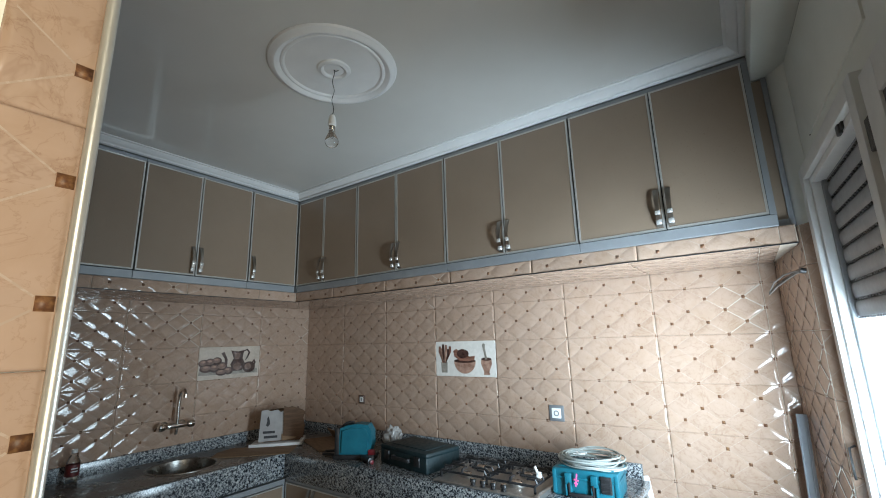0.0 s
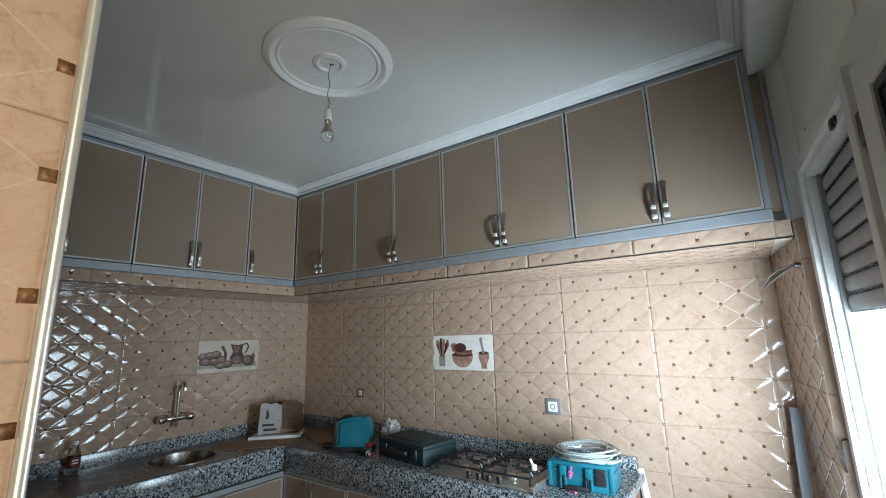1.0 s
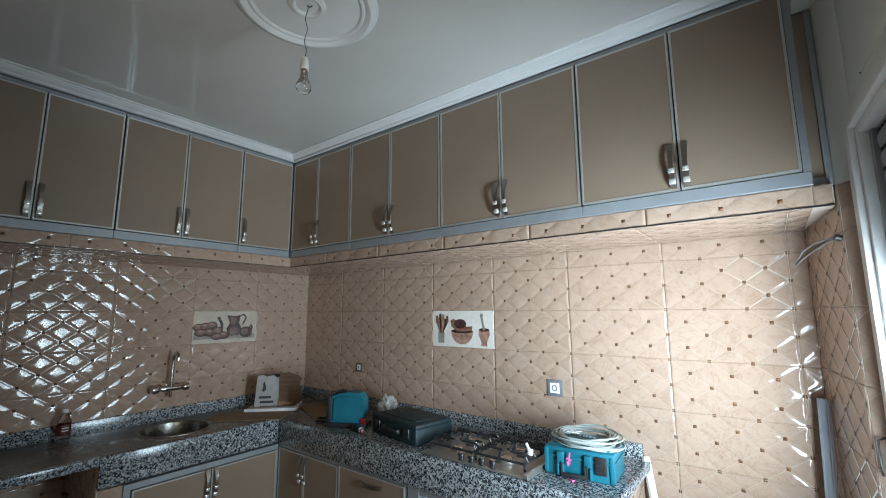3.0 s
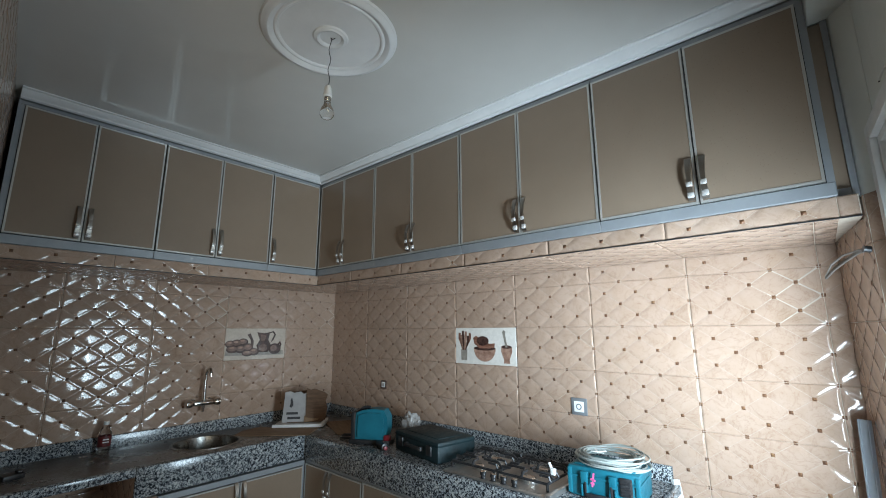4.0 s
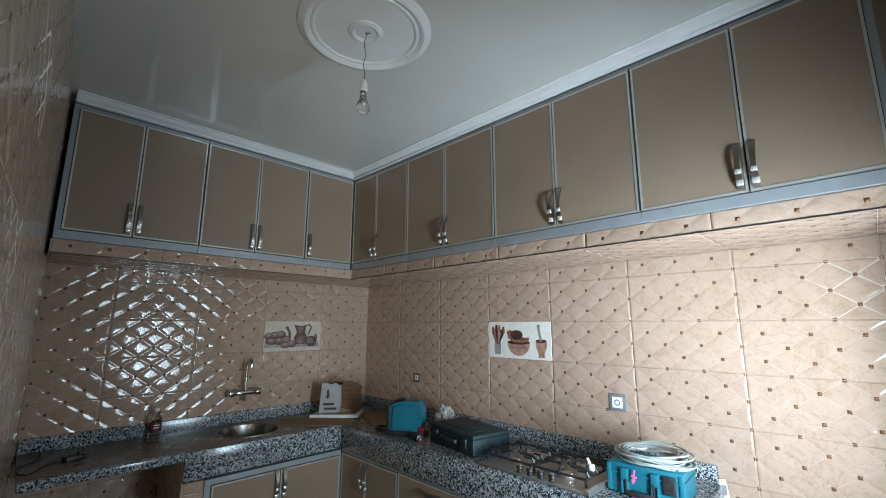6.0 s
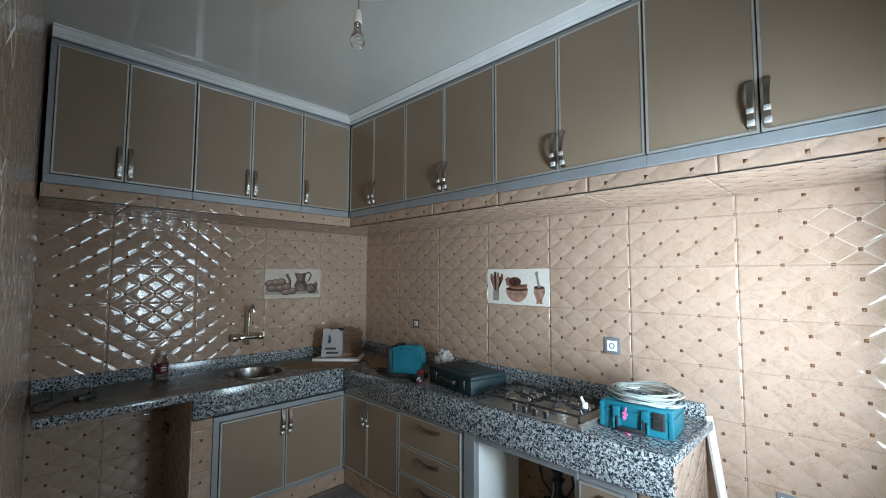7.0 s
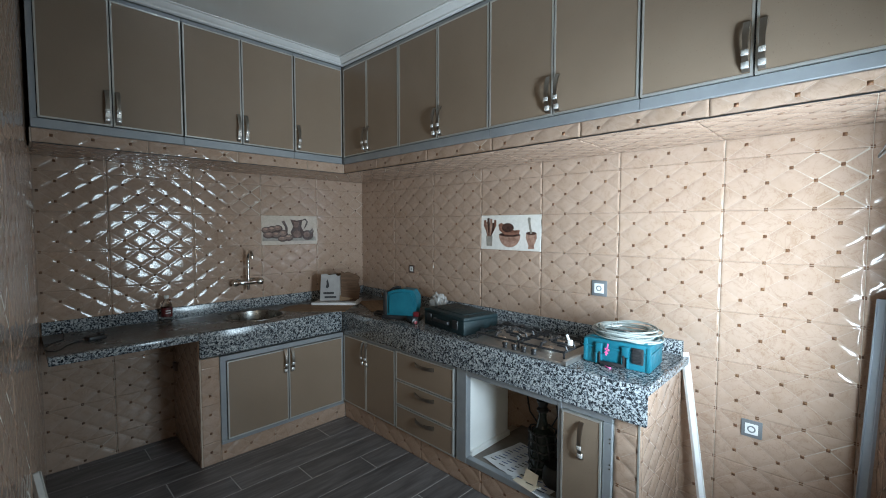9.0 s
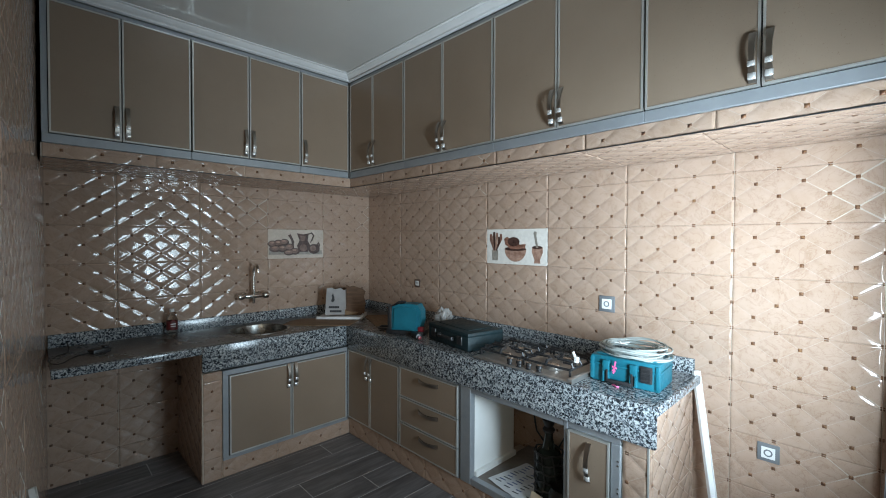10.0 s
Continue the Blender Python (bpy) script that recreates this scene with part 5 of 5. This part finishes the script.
# ---------- decor tiles ----------
def decor(m, wd, kind, parent):
    t = new("decor_tile", flat_tile(wd, TH, DECOR if kind else DECOR_BEIGE))
    t.parent = parent
    t.matrix_basis = m
    tagged(t, ("flat cream" if kind else "flat beige") + " decor tile printed with " + ("wooden kitchen utensils and bowls" if kind else "bread and jugs"))
    z = 0.0016

    def pic(pts, mat, k):
        part("print", slab([(x * wd, y * TH) for x, y in pts], z, z + 0.0003 * (k + 1)), mat, t)

    def oval(cx, cy, rx, ry, mat, k, a0=0, a1=360, n=22):
        pic([(cx + rx * math.cos(radians(a0 + (a1 - a0) * i / n)), cy + ry * math.sin(radians(a0 + (a1 - a0) * i / n))) for i in range(n + (a1 - a0 < 360))], mat, k)

    if kind:
        pic([(0.10, 0.10), (0.20, 0.10), (0.205, 0.40), (0.09, 0.40)], PRINT4, 1)
        for x, y, tx, ty, mt in ((0.13, 0.38, 0.07, 0.86, PRINT1), (0.145, 0.38, 0.13, 0.92, PRINT3), (0.16, 0.38, 0.18, 0.90, PRINT2), (0.17, 0.38, 0.25, 0.86, PRINT1), (0.12, 0.38, 0.10, 0.80, PRINT2), (0.175, 0.38, 0.22, 0.78, PRINT3)):
            pic([(x - 0.008, y), (x + 0.008, y), (tx + 0.025, ty - 0.16), (tx + 0.02, ty), (tx - 0.015, ty), (tx - 0.02, ty - 0.16)], mt, 2)
        oval(0.50, 0.44, 0.18, 0.36, PRINT2, 1, 180, 360)
        oval(0.50, 0.44, 0.18, 0.06, PRINT3, 2)
        pic([(0.31, 0.72), (0.36, 0.78), (0.62, 0.52), (0.60, 0.44), (0.42, 0.44), (0.33, 0.56)], PRINT1, 3)
        oval(0.47, 0.64, 0.10, 0.13, PRINT3, 4)
        pic([(0.56, 0.56), (0.67, 0.58), (0.66, 0.46), (0.56, 0.45)], PRINT1, 3)
        pic([(0.77, 0.48), (0.93, 0.50), (0.935, 0.36), (0.89, 0.14), (0.90, 0.06), (0.80, 0.06), (0.81, 0.14), (0.765, 0.36)], PRINT2, 1)
        oval(0.85, 0.49, 0.08, 0.045, PRINT3, 2)
        pic([(0.835, 0.48), (0.865, 0.48), (0.835, 0.80), (0.84, 0.90), (0.81, 0.93), (0.79, 0.88), (0.80, 0.80)], PRINT4, 3)
    else:
        pic([(0.01, 0.14), (0.98, 0.12), (0.97, 0.26), (0.72, 0.32), (0.30, 0.28), (0.02, 0.36)], PRINT4, 1)
        for x, y, r, q in ((0.08, 0.50, 0.08, 0.12), (0.18, 0.52, 0.09, 0.13), (0.28, 0.56, 0.08, 0.12), (0.12, 0.34, 0.10, 0.12), (0.25, 0.34, 0.09, 0.13), (0.37, 0.38, 0.08, 0.14), (0.36, 0.20, 0.09, 0.10), (0.47, 0.24, 0.08, 0.12)):
            oval(x, y, r, q, PRINT3, 2)
            oval(x - 0.006, y + 0.02, r * 0.76, q * 0.66, PRINT5, 3)
            oval(x - 0.012, y + 0.045, r * 0.42, q * 0.26, PRINT2, 4)
        pic([(0.34, 0.80), (0.39, 0.84), (0.45, 0.60), (0.45, 0.44), (0.41, 0.44), (0.40, 0.62)], PRINT3, 3)
        pic([(0.50, 0.88), (0.62, 0.84), (0.72, 0.88), (0.70, 0.62), (0.75, 0.44), (0.70, 0.22), (0.54, 0.22), (0.50, 0.44), (0.55, 0.62)], PRINT3, 3)
        pic([(0.56, 0.80), (0.66, 0.78), (0.64, 0.60), (0.57, 0.60)], PRINT5, 4)
        for pts in ([(0.70, 0.86), (0.78, 0.92), (0.83, 0.80), (0.79, 0.62), (0.74, 0.52), (0.75, 0.57), (0.77, 0.66), (0.80, 0.80), (0.77, 0.87), (0.71, 0.82)],):
            pic(pts, PRINT3, 3)
        oval(0.62, 0.36, 0.07, 0.12, PRINT5, 4)
        oval(0.82, 0.32, 0.11, 0.18, PRINT3, 3)
        oval(0.80, 0.34, 0.06, 0.10, PRINT5, 4)
        pic([(0.86, 0.46), (0.91, 0.58), (0.94, 0.46), (0.92, 0.34), (0.90, 0.40), (0.91, 0.50), (0.88, 0.42)], PRINT3, 4)
    return t


# ---------- tiles of walls, soffits and plinths ----------
UO_N = 1.537 - 3 * WB
dec_k = 3
lay(wall_hob, NORTH, 0, 3.662, 0, SOF, WB, UO_N, ROWN, {(dec_k, 6)})
decor(NORTH @ Matrix.Translation((UO_N + dec_k * WB, ROWN + 6 * TH, 0)), WB, 1, wall_hob)
lay(wall_sink, WEST, -2.385, -0.0, 0, SOF, WA, -5 * WA, ROW0, {(3, 6)})
decor(WEST @ Matrix.Translation((-2 * WA, ROW0 + 6 * TH, 0)), WA, 0, wall_sink)
for u0, u1, v0, v1 in ((s1, 2.55, 0, SOF + 0.07), (s0, s1, 0, z0)):
    lay(wall_win, EAST, u0, u1, v0, v1, WA, 0.1, ROW0)
lay(pier, plane((3.66, 0, 0), Vector((0.067, -0.54, 0)).normalized(), (0, 0, 1)), 0, 0.544, 0, SOF + 0.07, WA, 0.1, ROW0)
lay(pier, plane((3.727, -0.54, 0), Vector((0.051, -0.065, 0)).normalized(), (0, 0, 1)), 0.001, 0.082, 0, SOF + 0.07, WA, 0.1 - 0.544, ROW0)
lay(wall_door, EAST @ Matrix.Diagonal((1, 1, 0.65, 1)), 0.0, 2.95, 0, CEIL_Z - 0.004, WA, 0.06, ROW0)
# jamb face of the doorway
lay(wall_door, WALL_D.inverted() @ plane((2.9542, -2.561, 0), (0, 1, 0), (0, 0, 1)), -0.078, 0.0, 0, 2.35, WA, -WA * 5 / 6 - 0.011, 1.625 - 6 * TH)
# front bands and undersides of the soffit
lay(slab_n, plane((0, UB, 0), (1, 0, 0), (0, 0, 1)), UA + 0.004, 3.713, SOF + 0.001, UZ0 - 0.002, 0.5315, -0.06, 2.016 - TH / 4)
lay(slab_w, plane((UA, 0, 0), (0, 1, 0), (0, 0, 1)), -2.392, UB - 0.004, SOF + 0.001, UZ0 - 0.002, WA, -2.315 - WA / 6, 2.026 - TH / 4)
lay(slab_n, plane((0, 0, SOF), (1, 0, 0), (0, -1, 0)), 0.0, 3.66, 0.004, -UB, WB, UO_N, 0.0)
lay(slab_w, plane((0, 0, SOF), (0, 1, 0), (1, 0, 0)), -2.388, -0.565, 0.004, UA - 0.01, WA, -5 * WA, 0.0)
# pier, plinths, end panel
lay(masonry_w, plane((BA, 0, 0), (0, 1, 0), (0, 0, 1)), -1.667, -1.556, 0, 0.704, WA, -1.70, ROW0)
lay(masonry_w, plane((BA, 0, 0), (0, 1, 0), (0, 0, 1)), -1.556, -0.612, 0, 0.112, WA, -1.70, -0.07)
lay(masonry_w, plane((0, -1.675, 0), (1, 0, 0), (0, 0, 1)), 0.0, BA - 0.008, 0, 0.83, WA, 0.03, ROW0)
lay(masonry_n, plane((0, BB, 0), (1, 0, 0), (0, 0, 1)), 0.612, 2.812, 0, 0.130, WB, 0.50, -0.06)
lay(masonry_n, plane((0, BB, 0), (1, 0, 0), (0, 0, 1)), 2.813, end_x, 0, 0.706, WB, 2.66, ROW0)
lay(masonry_n, plane((end_x, 0, 0), (0, 1, 0), (0, 0, 1)), BB, -0.004, 0, 0.836, WA, -0.56, ROW0)
structure("trim_end_corner", bx(end_x - 0.001, end_x + 0.006, BB - 0.006, BB + 0.001, 0, 0.706), TRIM, "thin metal edge strip on the tiled counter end", "trim")

# ---------- floor planks ----------
PW, PL = 0.192, 1.0
plank_cache = {}
for i in range(22):
    x0 = 0.06 + PW * (i - 1)
    for j in range(4):
        y0 = -2.88 - 0.35 * ((i * 2 - 2) % 3) + PL * j
        xa, xb, ya, yb = max(x0, 0.0), min(x0 + PW, 4.02), max(y0, -2.78), min(y0 + PL, 0.0)
        if xb - xa < 0.02 or yb - ya < 0.02:
            continue
        key = (round(xb - xa, 3), round(yb - ya, 3))
        if key not in plank_cache:
            plank_cache[key] = mesh_from("plank", bx(0.0028, key[0] - 0.0028, 0.0028, key[1] - 0.0028, -0.012, 0.0, 0.001, 1), PLANK)
        ob = new("plank", plank_cache[key])
        ob.parent = floor
        ob.matrix_basis = Matrix.Translation((xa, ya, random.uniform(-0.0006, 0.0004)))
